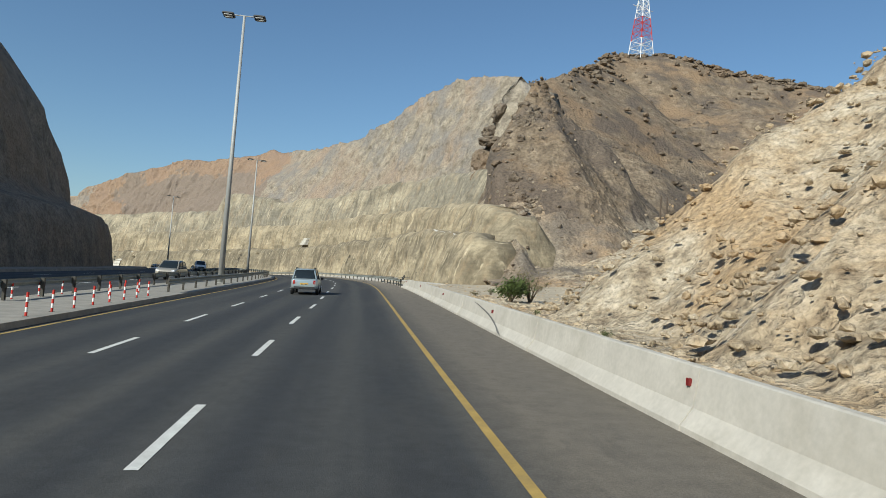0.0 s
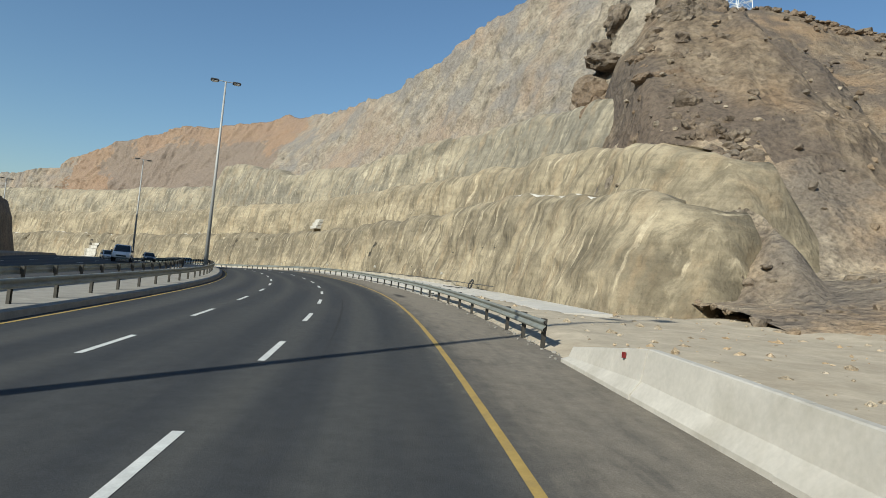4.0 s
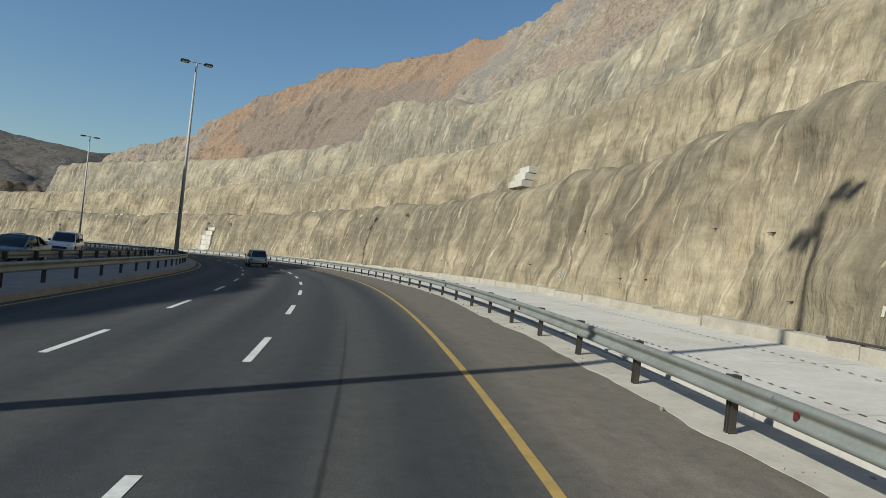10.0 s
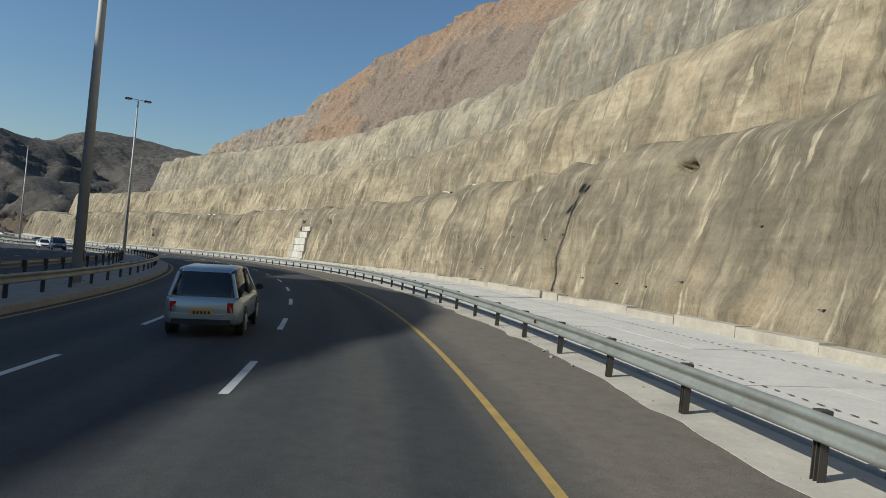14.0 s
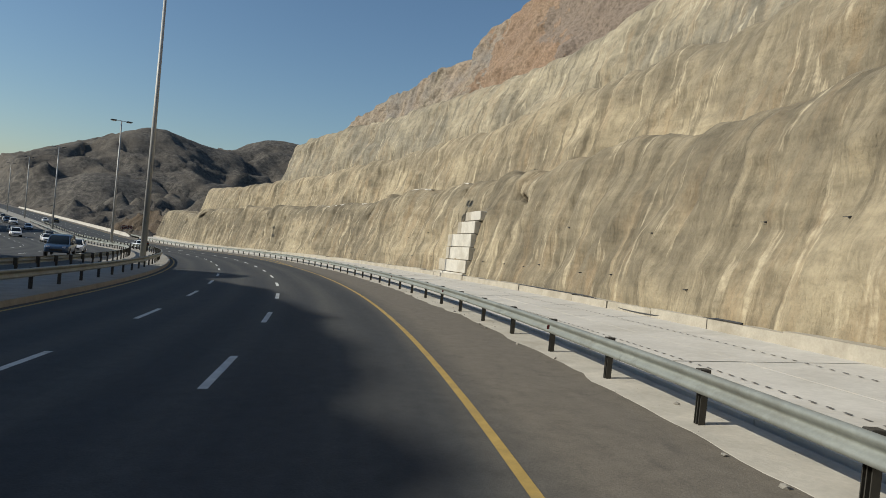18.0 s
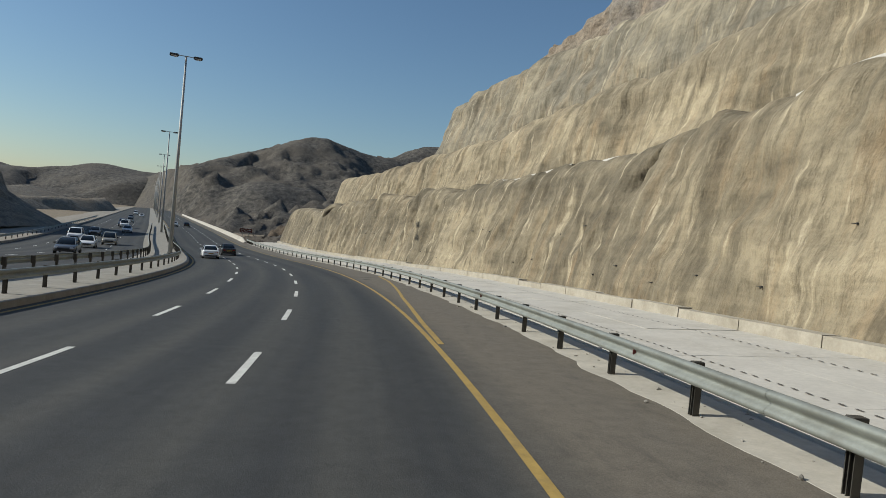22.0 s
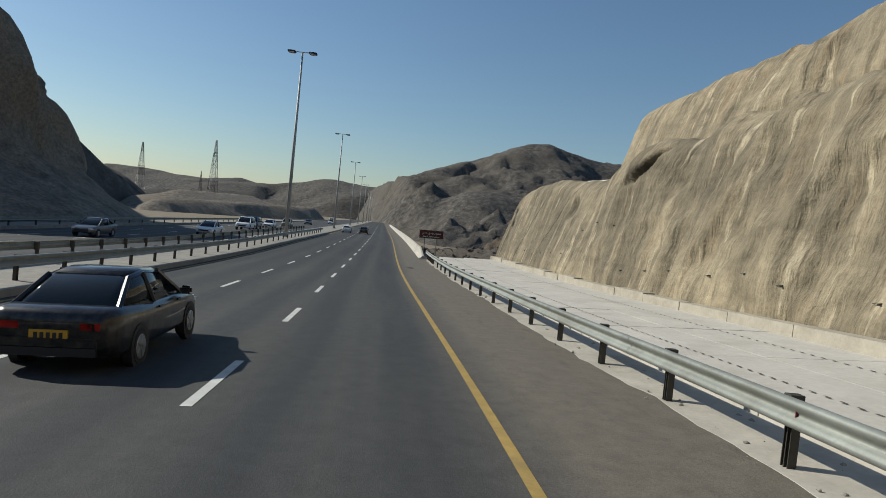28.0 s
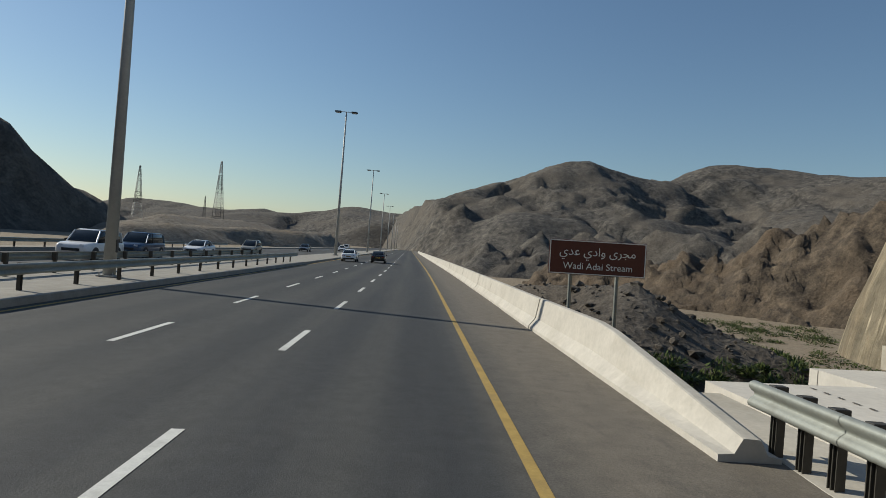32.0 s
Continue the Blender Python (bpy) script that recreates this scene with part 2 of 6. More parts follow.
def shotcrete_material(name, light, mid, dark, stain_and_shade, hollow_shade=(), zones=(), lime=(), ochre=(0.34, 0.24, 0.135)):
    """Sprayed concrete: broad clouds, runs of water down the face, pale lime drips, faint level spray bands, grit."""
    q = Nodes(name, 0.92)
    p = q.place()
    cloud = q.noise(q.place((0.17, 0.15, 0.24), True), 1.0, 5, 0.55, 0.1)
    broad = q.noise(q.place((0.05, 0.1, 0.1), True), 1.0, 4, 0.55, 0.2)
    wash = q.noise(q.place((0.7, 0.25, 0.13), True), 1.0, 7, 0.66)
    run = q.noise(q.place((1.1, 0.2, 0.16), True), 1.0, 7, 0.66)
    drip = q.noise(q.place((1.7, 0.2, 0.2), True, (0, 0, 0.4)), 1.0, 4, 0.6)
    iron = q.noise(q.place((0.6, 0.2, 0.17), True, (7, 0, 3)), 1.0, 7, 0.68)
    spray = q.noise(q.place((0.3, 0.2, 2.6), True), 1.0, 3, 0.6, 0.4)
    fine = q.noise(p, 1.5, 5, 0.6)
    grit = q.noise(p, 8.0, 4, 0.65)
    c = q.ramp(cloud, [(0.34, dark), (0.47, mid), (0.64, light)])
    c = q.mix(q.ramp(broad, [(0.47, 0.0), (0.59, 0.75)]), c, stain_and_shade)
    c = q.mix(q.ramp(iron, [(0.5, 0.0), (0.7, 0.55)]), c, ochre)
    damp_and_shade = None
    for s, h, rs, rh, much in zones:
        z = q.math("MULTIPLY", spot_factor(q, s, h, rs, rh, cloud), much)
        damp_and_shade = z if damp_and_shade is None else q.math("MAXIMUM", damp_and_shade, z)
        c = q.mix(z, c, stain_and_shade)
    c = q.mix(q.ramp(wash, [(0.48, 0.0), (0.66, 0.65)]), c, light)
    c = q.mix(q.ramp(run, [(0.51, 0.0), (0.62, 0.75)]), c, dark)
    pale = tuple(min(0.62, x * 1.22 + 0.03) for x in light)
    c = q.mix(q.math("MULTIPLY", q.ramp(drip, [(0.59, 0.0), (0.66, 0.7)]), q.ramp(fine, [(0.35, 0.35), (0.55, 1.0)])), c, pale)
    marks = None
    for s, h, rs, rh in lime:
        z = spot_factor(q, s, h, rs, rh, fine)
        marks = z if marks is None else q.math("MAXIMUM", marks, z)
    if marks is not None:
        c = q.mix(q.math("MULTIPLY", marks, 0.8), c, pale)
    # shade inside the wall's hollows, painted near black into the colour
    for s, h, rs, rh in hollow_shade:
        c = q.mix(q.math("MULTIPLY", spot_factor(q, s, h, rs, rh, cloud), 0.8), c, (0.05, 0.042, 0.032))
    c = q.mix(0.45, c, q.ramp(spray, [(0.36, 0.8), (0.5, 1.0), (0.66, 1.15)]), "MULTIPLY")
    c = q.mix(0.7, c, q.ramp(fine, [(0.32, 0.72), (0.5, 1.0), (0.68, 1.16)]), "MULTIPLY")
    c = q.mix(0.4, c, q.ramp(grit, [(0.32, 0.72), (0.5, 1.0), (0.7, 1.18)]), "MULTIPLY")
    n1 = q.bump(q.noise(q.place((1.3, 0.5, 0.3), True), 1.0, 6, 0.6), 0.85, 0.5)
    q.bump(q.math("ADD", q.math("ADD", fine, q.math("MULTIPLY", spray, 0.12)), q.math("MULTIPLY", grit, 0.18)), 0.5, 0.2, n1)
    return q.done(c)


LIME = [(258.4, 4.3, 0.28, 1.5), (257.5, 3.0, 0.16, 0.9), (258.5, 2.6, 0.1, 0.5), (256.2, 4.4, 0.35, 1.1), (268.2, 5.3, 0.3, 2.0), (260.9, 5.6, 0.2, 0.8), (224.3, 5.4, 0.22, 0.8), (225.5, 6.6, 0.14, 1.3),
        (220.1, 4.9, 0.3, 1.4), (240.0, 3.3, 0.2, 1.6), (222.0, 5.1, 0.12, 0.5), (301.2, 5.6, 0.17, 0.45), (299.0, 3.6, 0.12, 0.9), (296.0, 4.0, 0.12, 0.5), (317.5, 4.4, 0.18, 2.0),
        (322.8, 4.3, 0.18, 1.8), (338.6, 4.5, 0.4, 2.2), (206.8, 8.0, 0.5, 0.4), (113.0, 6.0, 0.6, 1.8)]
# zones at 379 and 397 paint the wall end darker, as if turned from the sun
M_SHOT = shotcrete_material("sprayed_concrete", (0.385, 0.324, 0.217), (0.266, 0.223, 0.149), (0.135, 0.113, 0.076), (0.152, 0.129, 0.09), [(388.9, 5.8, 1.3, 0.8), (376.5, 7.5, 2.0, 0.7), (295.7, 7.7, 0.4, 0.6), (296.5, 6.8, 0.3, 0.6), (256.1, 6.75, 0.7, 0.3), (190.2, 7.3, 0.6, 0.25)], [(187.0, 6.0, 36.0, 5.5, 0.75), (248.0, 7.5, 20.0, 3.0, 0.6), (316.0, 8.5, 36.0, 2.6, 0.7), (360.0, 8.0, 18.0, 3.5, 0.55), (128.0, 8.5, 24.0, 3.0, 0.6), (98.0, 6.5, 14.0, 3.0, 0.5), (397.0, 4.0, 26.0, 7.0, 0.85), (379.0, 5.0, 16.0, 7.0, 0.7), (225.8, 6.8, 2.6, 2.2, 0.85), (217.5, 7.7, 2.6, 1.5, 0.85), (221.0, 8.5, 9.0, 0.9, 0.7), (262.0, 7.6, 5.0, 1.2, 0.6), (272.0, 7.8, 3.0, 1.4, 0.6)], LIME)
M_SHOT_PALE = shotcrete_material("sprayed_concrete_pale", (0.41, 0.343, 0.229), (0.3, 0.25, 0.165), (0.165, 0.138, 0.092), (0.205, 0.173, 0.12), (), [(230.0, 15.5, 30.0, 2.2, 0.6), (300.0, 15.5, 30.0, 2.2, 0.6), (160.0, 15.5, 22.0, 2.0, 0.5)])
M_SHOT_GREY = shotcrete_material("sprayed_concrete_grey", (0.38, 0.328, 0.23), (0.275, 0.238, 0.168), (0.152, 0.133, 0.097), (0.2, 0.182, 0.142))
M_CUT = rock_material("cut_rock", (0.14, 0.118, 0.092), (0.29, 0.246, 0.185), (0.42, 0.365, 0.28), (0.33, 0.245, 0.175), 1.0, 1.0, (0.235, 0.215, 0.19), band=True, cells=0.2)
M_HILL = rock_material("hill_rock", (0.095, 0.07, 0.048), (0.21, 0.16, 0.108), (0.33, 0.26, 0.18), (0.29, 0.195, 0.115), 0.9, 1.0, (0.125, 0.1, 0.08))
M_OUTCROP = rock_material("outcrop_rock", (0.06, 0.047, 0.035), (0.16, 0.126, 0.092), (0.27, 0.217, 0.158), (0.22, 0.155, 0.1), 1.5, 1.0)
M_SCREE = rock_material("scree_slope", (0.14, 0.108, 0.077), (0.36, 0.295, 0.21), (0.5, 0.42, 0.31), (0.34, 0.235, 0.14), 1.4, 1.0, (0.16, 0.135, 0.11))
M_RUBBLE = rock_material("rubble_slope", (0.18, 0.135, 0.09), (0.5, 0.41, 0.285), (0.68, 0.59, 0.45), (0.53, 0.36, 0.19), 2.2, 1.3)
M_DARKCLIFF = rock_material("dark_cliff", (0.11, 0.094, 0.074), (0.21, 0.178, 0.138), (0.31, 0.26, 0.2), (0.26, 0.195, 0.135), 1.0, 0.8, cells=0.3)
M_FAR = rock_material("far_mountain", (0.024, 0.023, 0.022), (0.085, 0.077, 0.067), (0.175, 0.155, 0.128), (0.125, 0.107, 0.086), 0.5, 1.0, cells=0.15)
M_WADI = rock_material("wadi_cliff", (0.036, 0.028, 0.021), (0.095, 0.074, 0.053), (0.165, 0.126, 0.086), (0.125, 0.09, 0.058), 0.7, 1.0, cells=0.2)
M_GRAVEL = rock_material("dark_gravel", (0.035, 0.03, 0.025), (0.088, 0.076, 0.062), (0.15, 0.13, 0.106), (0.11, 0.09, 0.068), 1.5, 0.8)
M_BANK = rock_material("gravel_bank", (0.09, 0.076, 0.06), (0.2, 0.172, 0.135), (0.29, 0.25, 0.195), (0.22, 0.175, 0.125), 1.2, 1.0)
M_DIRT = rock_material("dirt", (0.15, 0.118, 0.08), (0.25, 0.202, 0.14), (0.33, 0.27, 0.195), (0.27, 0.21, 0.14), 2.5, 0.3)


# oil spots; the thin one at 311 is a wire's cast shadow painted on the shoulder
OIL_AND_SHADOW = [(76.5, 1.0, 2.6, 0.4), (93.8, 0.7, 0.9, 0.28), (96.0, 0.45, 0.8, 0.26), (98.4, 0.4, 0.8, 0.15), (100.7, 0.48, 0.9, 0.18), (103.0, 0.5, 0.9, 0.16), (62.0, -2.75, 15.0, 0.05), (120.0, -2.2, 20.0, 0.05), (311.0, 1.1, 0.22, 1.6), (308.5, 0.95, 0.4, 0.35), (388.0, 0.8, 1.6, 0.3)]


def asphalt_material():
    q = Nodes("asphalt", 0.82)
    at = q.place((1, 1, 1), True)
    p = q.place()
    sep = q.t.nodes.new("ShaderNodeSeparateXYZ")
    q.t.links.new(at, sep.inputs[0])
    u = sep.outputs["Y"]
    wave = q.math("COSINE", q.math("MULTIPLY", q.math("ADD", u, 1.95), 2 * math.pi / 1.9))
    tracks = q.math("ADD", q.math("MULTIPLY", wave, 0.22), q.noise(q.place((0.02, 1.2, 1), True), 1.0, 4, 0.6))
    grain = q.noise(p, 40.0, 3, 0.7)
    blot = q.noise(q.place((0.06, 0.5, 1), True), 1.0, 5, 0.6)
    c = q.ramp(tracks, [(0.3, (0.037, 0.039, 0.041)), (0.6, (0.052, 0.053, 0.052)), (0.85, (0.068, 0.067, 0.062))])
    c = q.mix(q.ramp(blot, [(0.5, 0.0), (0.75, 0.5)]), c, (0.078, 0.075, 0.066))
    shoulder = q.t.nodes.new("ShaderNodeMapRange")
    q.put(shoulder, "Value", q.math("ADD", u, q.math("MULTIPLY", blot, 0.5)))
    shoulder.inputs["From Min"].default_value, shoulder.inputs["From Max"].default_value = -0.2, 1.0
    c = q.mix(shoulder.outputs[0], c, (0.15, 0.131, 0.104))
    smear = q.noise(q.place((0.7, 2.5, 1), True), 1.0, 5, 0.65)
    c = q.mix(q.ramp(smear, [(0.56, 0.0), (0.72, 0.35)]), c, (0.05, 0.048, 0.044))
    c = q.mix(q.math("MULTIPLY", spot_factor(q, 78.0, 1.7, 46.0, 2.2, smear, 1), 0.6), c, (0.27, 0.232, 0.178))
    # lens corner falloff painted into the asphalt as darker left lanes
    c = q.mix(q.math("MULTIPLY", spot_factor(q, 415.0, -8.5, 75.0, 5.0, blot, 1), 0.4), c, (0.03, 0.031, 0.03))
    for s, v, rs, rv in OIL_AND_SHADOW:
        c = q.mix(q.math("MULTIPLY", spot_factor(q, s, v, rs, rv, smear, 1), 0.85), c, (0.026, 0.024, 0.022))
    mottle = q.noise(p, 3.2, 5, 0.65)
    c = q.mix(0.7, c, q.ramp(mottle, [(0.3, 0.78), (0.5, 1.0), (0.7, 1.2)]), "MULTIPLY")
    c = q.mix(0.7, c, q.ramp(grain, [(0.3, 0.68), (0.7, 1.32)]), "MULTIPLY")
    q.bump(grain, 0.5, 0.012)
    return q.done(c)


def speckled(name, base, rough=0.85, amount=0.25, scale=3.0, bump=0.15, metal=0.0, dirt=None):
    q = Nodes(name, rough, metal)
    p = q.place()
    a, b = q.noise(p, scale, 6, 0.65), q.noise(p, scale * 9, 4, 0.6)
    lo, hi = tuple(x * (1 - amount) for x in base), tuple(min(1, x * (1 + amount)) for x in base)
    c = q.ramp(a, [(0.3, lo), (0.55, base), (0.75, hi)])
    if dirt:
        c = q.mix(q.ramp(q.noise(p, scale * 0.4, 5, 0.7), [(0.5, 0.0), (0.68, 0.7)]), c, dirt)
    c = q.mix(0.4, c, q.ramp(b, [(0.3, 0.8), (0.7, 1.1)]), "MULTIPLY")
    q.bump(b, bump, 0.02)
    return q.done(c)


M_ASPHALT = asphalt_material()
M_CONCRETE = speckled("barrier_concrete", (0.5, 0.47, 0.41), 0.85, 0.12, 1.2, 0.2, dirt=(0.38, 0.35, 0.29))
M_SLAB = speckled("apron_concrete", (0.56, 0.53, 0.47), 0.9, 0.1, 0.8, 0.2, dirt=(0.44, 0.41, 0.35))
M_KERB = speckled("kerb_concrete", (0.31, 0.29, 0.25), 0.9, 0.2, 1.5, 0.2)
M_SAND = speckled("pale_sand", (0.47, 0.4, 0.295), 0.95, 0.22, 0.9, 0.35, dirt=(0.34, 0.28, 0.2))
M_VERGE = speckled("verge_gravel", (0.3, 0.27, 0.225), 0.95, 0.25, 1.5, 0.3, dirt=(0.2, 0.18, 0.15))
M_WHITE = speckled("white_paint", (0.62, 0.62, 0.58), 0.75, 0.15, 4.0, 0.1, dirt=(0.42, 0.41, 0.38))
M_YELLOW = speckled("yellow_paint", (0.4, 0.275, 0.085), 0.8, 0.18, 4.0, 0.1, dirt=(0.26, 0.19, 0.085))
M_GALV = speckled("galvanised_steel", (0.29, 0.305, 0.275), 0.55, 0.16, 2.0, 0.05, 0.35, dirt=(0.2, 0.195, 0.165))
M_POST = speckled("post_steel", (0.075, 0.07, 0.06), 0.6, 0.2, 3.0, 0.1, 0.4)
M_POLE = speckled("pole_steel", (0.4, 0.4, 0.38), 0.6, 0.08, 1.0, 0.02, 0.25)

# ---- ground: one sheet to the horizon, low in the wadi ----
def axis(core0, core1, step, far):
    a = list(np.arange(core0, core1 + step, step))
    g, x = step, core1
    while x < far:
        g *= 1.35
        x += g
        a.append(x)
    g, x = step, core0
    while x > -far:
        g *= 1.35
        x -= g
        a.insert(0, x)
    return np.array(a)


gx, gy = axis(-480, 180, 8, 4500), axis(-100, 420, 8, 4500)
GX, GY = np.meshgrid(gx, gy, indexing="ij")
sug = su_of(np.stack([GX.ravel(), GY.ravel()], 1))
gs, gu, gz = sug.T
lift = np.where((gs > 425), -9.0, -0.6) + np.clip((gs - 395) / 30, 0, 1) * np.where(gs > 425, 0, -8.4)
lift = np.where(gu < -14, np.maximum(lift, -1.2), lift)
lift = np.where((gu > 60) & (gs > 395), -10.0, lift)
lift = np.where((gu > -45) & (gu < 4) & (gs < 430), -2.6, lift)
lift = np.where((gu > 2) & (gu < 70) & (gs > 60) & (gs < 410), -3.0, lift)
lift = np.where((gu > 4) & (gu < 300) & (gs >= 412), -9.2, lift)
ground_z = gz + lift + 0.3 * fbm(GX.ravel() / 15, GY.ravel() / 15, 3, 5)
ground = mesh_object("ground", np.stack([GX.ravel(), GY.ravel(), ground_z], 1), grid_faces(len(gx), len(gy), True), M_DIRT)
tagged(ground, "dry brown gravel ground of the desert valley", "ground", kind="structure")

# ---- carriageways ----
LINE_1 = ([10, 20, 34, 46, 60, 100, 135, 165, 205, 225, 252, 290, 330, 370, 410, 500], [-4.0, -3.9, -4.0, -3.92, -3.84, -3.74, -3.92, -4.0, -3.8, -3.92, -3.82, -3.77, -3.83, -3.76, -3.72, -3.75])
LINE_2 = ([10, 66, 100, 143, 168, 205, 252, 294, 330, 370, 412, 500], [-7.5, -7.36, -7.1, -7.32, -7.6, -7.15, -7.35, -7.23, -7.47, -7.18, -6.92, -7.2])
KERB_U = -11.3
s_road = np.concatenate([np.arange(-110, 440, 2.0), np.arange(440, 990, 6.0)])
u_road = [3.3, 2.0, 0.6, -1.0, -3.0, -5.0, -7.0, -9.0, -11.4]
road = ribbon("road", s_road, [(u, 0.0) for u in u_road], M_ASPHALT, smooth=True)
tagged(road, "grey asphalt carriageway with three lanes and worn wheel tracks", "road", kind="structure")
OPP_A, OPP_B = -16.0, -30.5
road2 = ribbon("road", s_road, [(u, -0.1) for u in (OPP_A, -19, -23, -27, OPP_B)], M_ASPHALT, smooth=True, bank=0.02)
tagged(road2, "opposite asphalt carriageway of the dual highway", "road", kind="structure")

yellow = ribbon("edge_line", s_road, [(0.068, 0.006), (-0.068, 0.006)], M_YELLOW)
tagged(yellow, "worn yellow painted edge line on the asphalt", "road marking", kind="structure")

# ---- sprayed concrete wall in tiers ----
def bench_path(s0, s1, u0, radius, tail, r_end):
    """Plan of a tier: out of the hill, along the road, back into the hill."""
    pts = []
    for k in np.arange(tail, 0, -1.5):
        pts.append((s0 - radius, u0 + radius + k))
    for a in np.linspace(0, 90, 9):
        pts.append((s0 - radius * math.cos(radians(a)), u0 + radius - radius * math.sin(radians(a))))
    for s in np.arange(s0 + 0.27, s1, 0.27):
        pts.append((s, u0))
    for a in np.linspace(0, 90, 11):
        pts.append((s1 + r_end * math.sin(radians(a)), u0 + r_end - r_end * math.cos(radians(a))))
    for k in np.arange(1.5, tail, 1.5):
        pts.append((s1 + r_end, u0 + r_end + k))
    return np.array(pts)


WALLS = {}


def tier(name, s0, s1, u0, h0, u1, h1, bench, material, radius=5.0, tail=30.0, rows=20, seed=0, rough=1.0, top=None, label="", back=0.0, pale=None, dents=(), ridge=None, pleat=0.68, swell=1.15, r_end=None, brow=0.6):
    pts = bench_path(s0, s1, u0, radius, tail, r_end or radius)
    n = len(pts)
    tng = np.gradient(pts, axis=0)
    tng /= np.linalg.norm(tng, axis=1)[:, None]
    inward = np.stack([-tng[:, 1], tng[:, 0]], 1)
    run = np.concatenate([[0], np.cumsum(np.linalg.norm(np.diff(pts, axis=0), axis=1))])
    mid = int(np.argmin(np.abs(pts[:, 0] - (s0 + s1) / 2)))
    run += pts[mid, 0] - run[mid]
    v = np.linspace(0, 1, rows)
    R, V = np.meshgrid(run, v, indexing="ij")
    hh1 = np.full(n, h1) if top is None else np.interp(pts[:, 0], *top)
    calm = np.interp(pts[:, 0], [372, 388], [1.0, 0.25])
    crest = hh1 + calm * rough * (0.35 * fbm(run / 7, run * 0, 4, seed + 40) + 0.3 * vnoise(run / 19, run * 0, seed + 41))
    south = pts[:, 0] < s0 + 1
    sink = np.where(south, np.clip(pts[:, 1] - u0 - radius * 0.55, 0, 99), 0.0)
    crest = crest - 1.3 * np.clip(sink - radius * 0.45, 0, 99)
    base = np.minimum(h0 - 1.6 * sink, crest - 0.5)
    Hh = base[:, None] + (crest - base)[:, None] * V
    reach = np.full(n, u1 - u0) if ridge is None else np.interp(pts[:, 0], *ridge) - u0
    off = reach[:, None] * V ** swell
    warp = 0.5 * fbm(R / 8, Hh / 7, 3, seed + 3)
    folds = 0.85 * np.sqrt(vnoise(R / 2.3 + warp, Hh / 13, seed) ** 2 + 0.02) + 0.6 * np.sqrt(vnoise(R / 1.05 + 2 * warp, Hh / 7, seed + 1) ** 2 + 0.03) - 0.6
    blob = fbm(R / 9, Hh / 7, 3, seed + 9)
    lump = np.maximum(0, fbm(R / 4.5 + 31, Hh / 5, 3, seed + 13) - 0.15)
    grain = 0.16 * fbm(R / 1.2, Hh / 1.3, 4, seed + 29)
    off = off - calm[:, None] * rough * (pleat * folds * (0.45 + 0.55 * np.clip(fbm(R / 17, Hh / 9, 2, seed + 31) + 0.7, 0, 1)) + 0.6 * blob * (1 - 0.5 * V) + 0.6 * lump * (1 - 0.6 * V) + grain) * np.minimum(1, 0.2 + V * 3) + 0.25
    for ds, dh, rs, rh, depth, slant in dents:
        a = (pts[:, None, 0] - ds) + slant * (Hh - dh)
        off = off + depth * np.exp(-((a / rs) ** 2 + ((Hh - dh) / rh) ** 2) ** 2)
    off = off + brow * np.clip((V - 0.86) / 0.14, 0, 1) ** 2
    Hh = Hh + calm[:, None] * rough * 0.25 * fbm(R / 2.3, Hh / 3, 3, seed + 17) * V
    off[:, -1] += 0.15
    flat = np.linspace(0.25, 1, 5)[1:]
    endo = off[:, -1:] + (bench - 0.0) * flat[None]
    endh = Hh[:, -1:] + back * flat[None] + 0.12 * vnoise(R[:, :4] / 3, R[:, :4] * 0 + np.arange(4) * 1.7, seed + 5)
    off, Hh = np.concatenate([off, endo], 1), np.concatenate([Hh, endh], 1)
    S = pts[:, None, 0] + inward[:, None, 0] * off
    U = pts[:, None, 1] + inward[:, None, 1] * off
    verts = W(S, U, Hh).reshape(-1, 3)
    ob = mesh_object(name, verts, grid_faces(n, Hh.shape[1], False), material, None, "", True, np.stack([S, U, Hh], -1))
    WALLS[name] = (pts[:, 0], np.abs(pts[:, 1] - u0) < 0.2, U, Hh, ob)
    for p0, p1 in pale or ():
        m = (pts[:, 0] > p0) & (pts[:, 0] < p1) & (np.abs(pts[:, 1] - u0) < 0.2)
        brim = np.convolve(np.pad(off[m, rows - 1], 5, mode="edge"), np.ones(11) / 11, "valid")
        lip = np.stack([brim - 0.05, brim - 0.05, brim + 0.3, brim + 0.3], 1)
        rise = np.convolve(np.pad(Hh[m, rows - 1], 4, mode="edge"), np.ones(9) / 9, "valid")[:, None] + np.array([-0.22, 0.03, 0.03, -0.22]) + 0.05 * vnoise(run[m] / 2, run[m] * 0, 77)[:, None]
        tv = W(pts[m, None, 0] + inward[m, None, 0] * lip, pts[m, None, 1] + inward[m, None, 1] * lip, rise)
        tr = mesh_object("trim", tv.reshape(-1, 3), grid_faces(int(m.sum()), 4, False), M_SLAB)
        tagged(tr, "pale concrete gutter along the bench edge", "gutter", kind="structure")
    return tagged(ob, label, "rock wall", kind="structure")


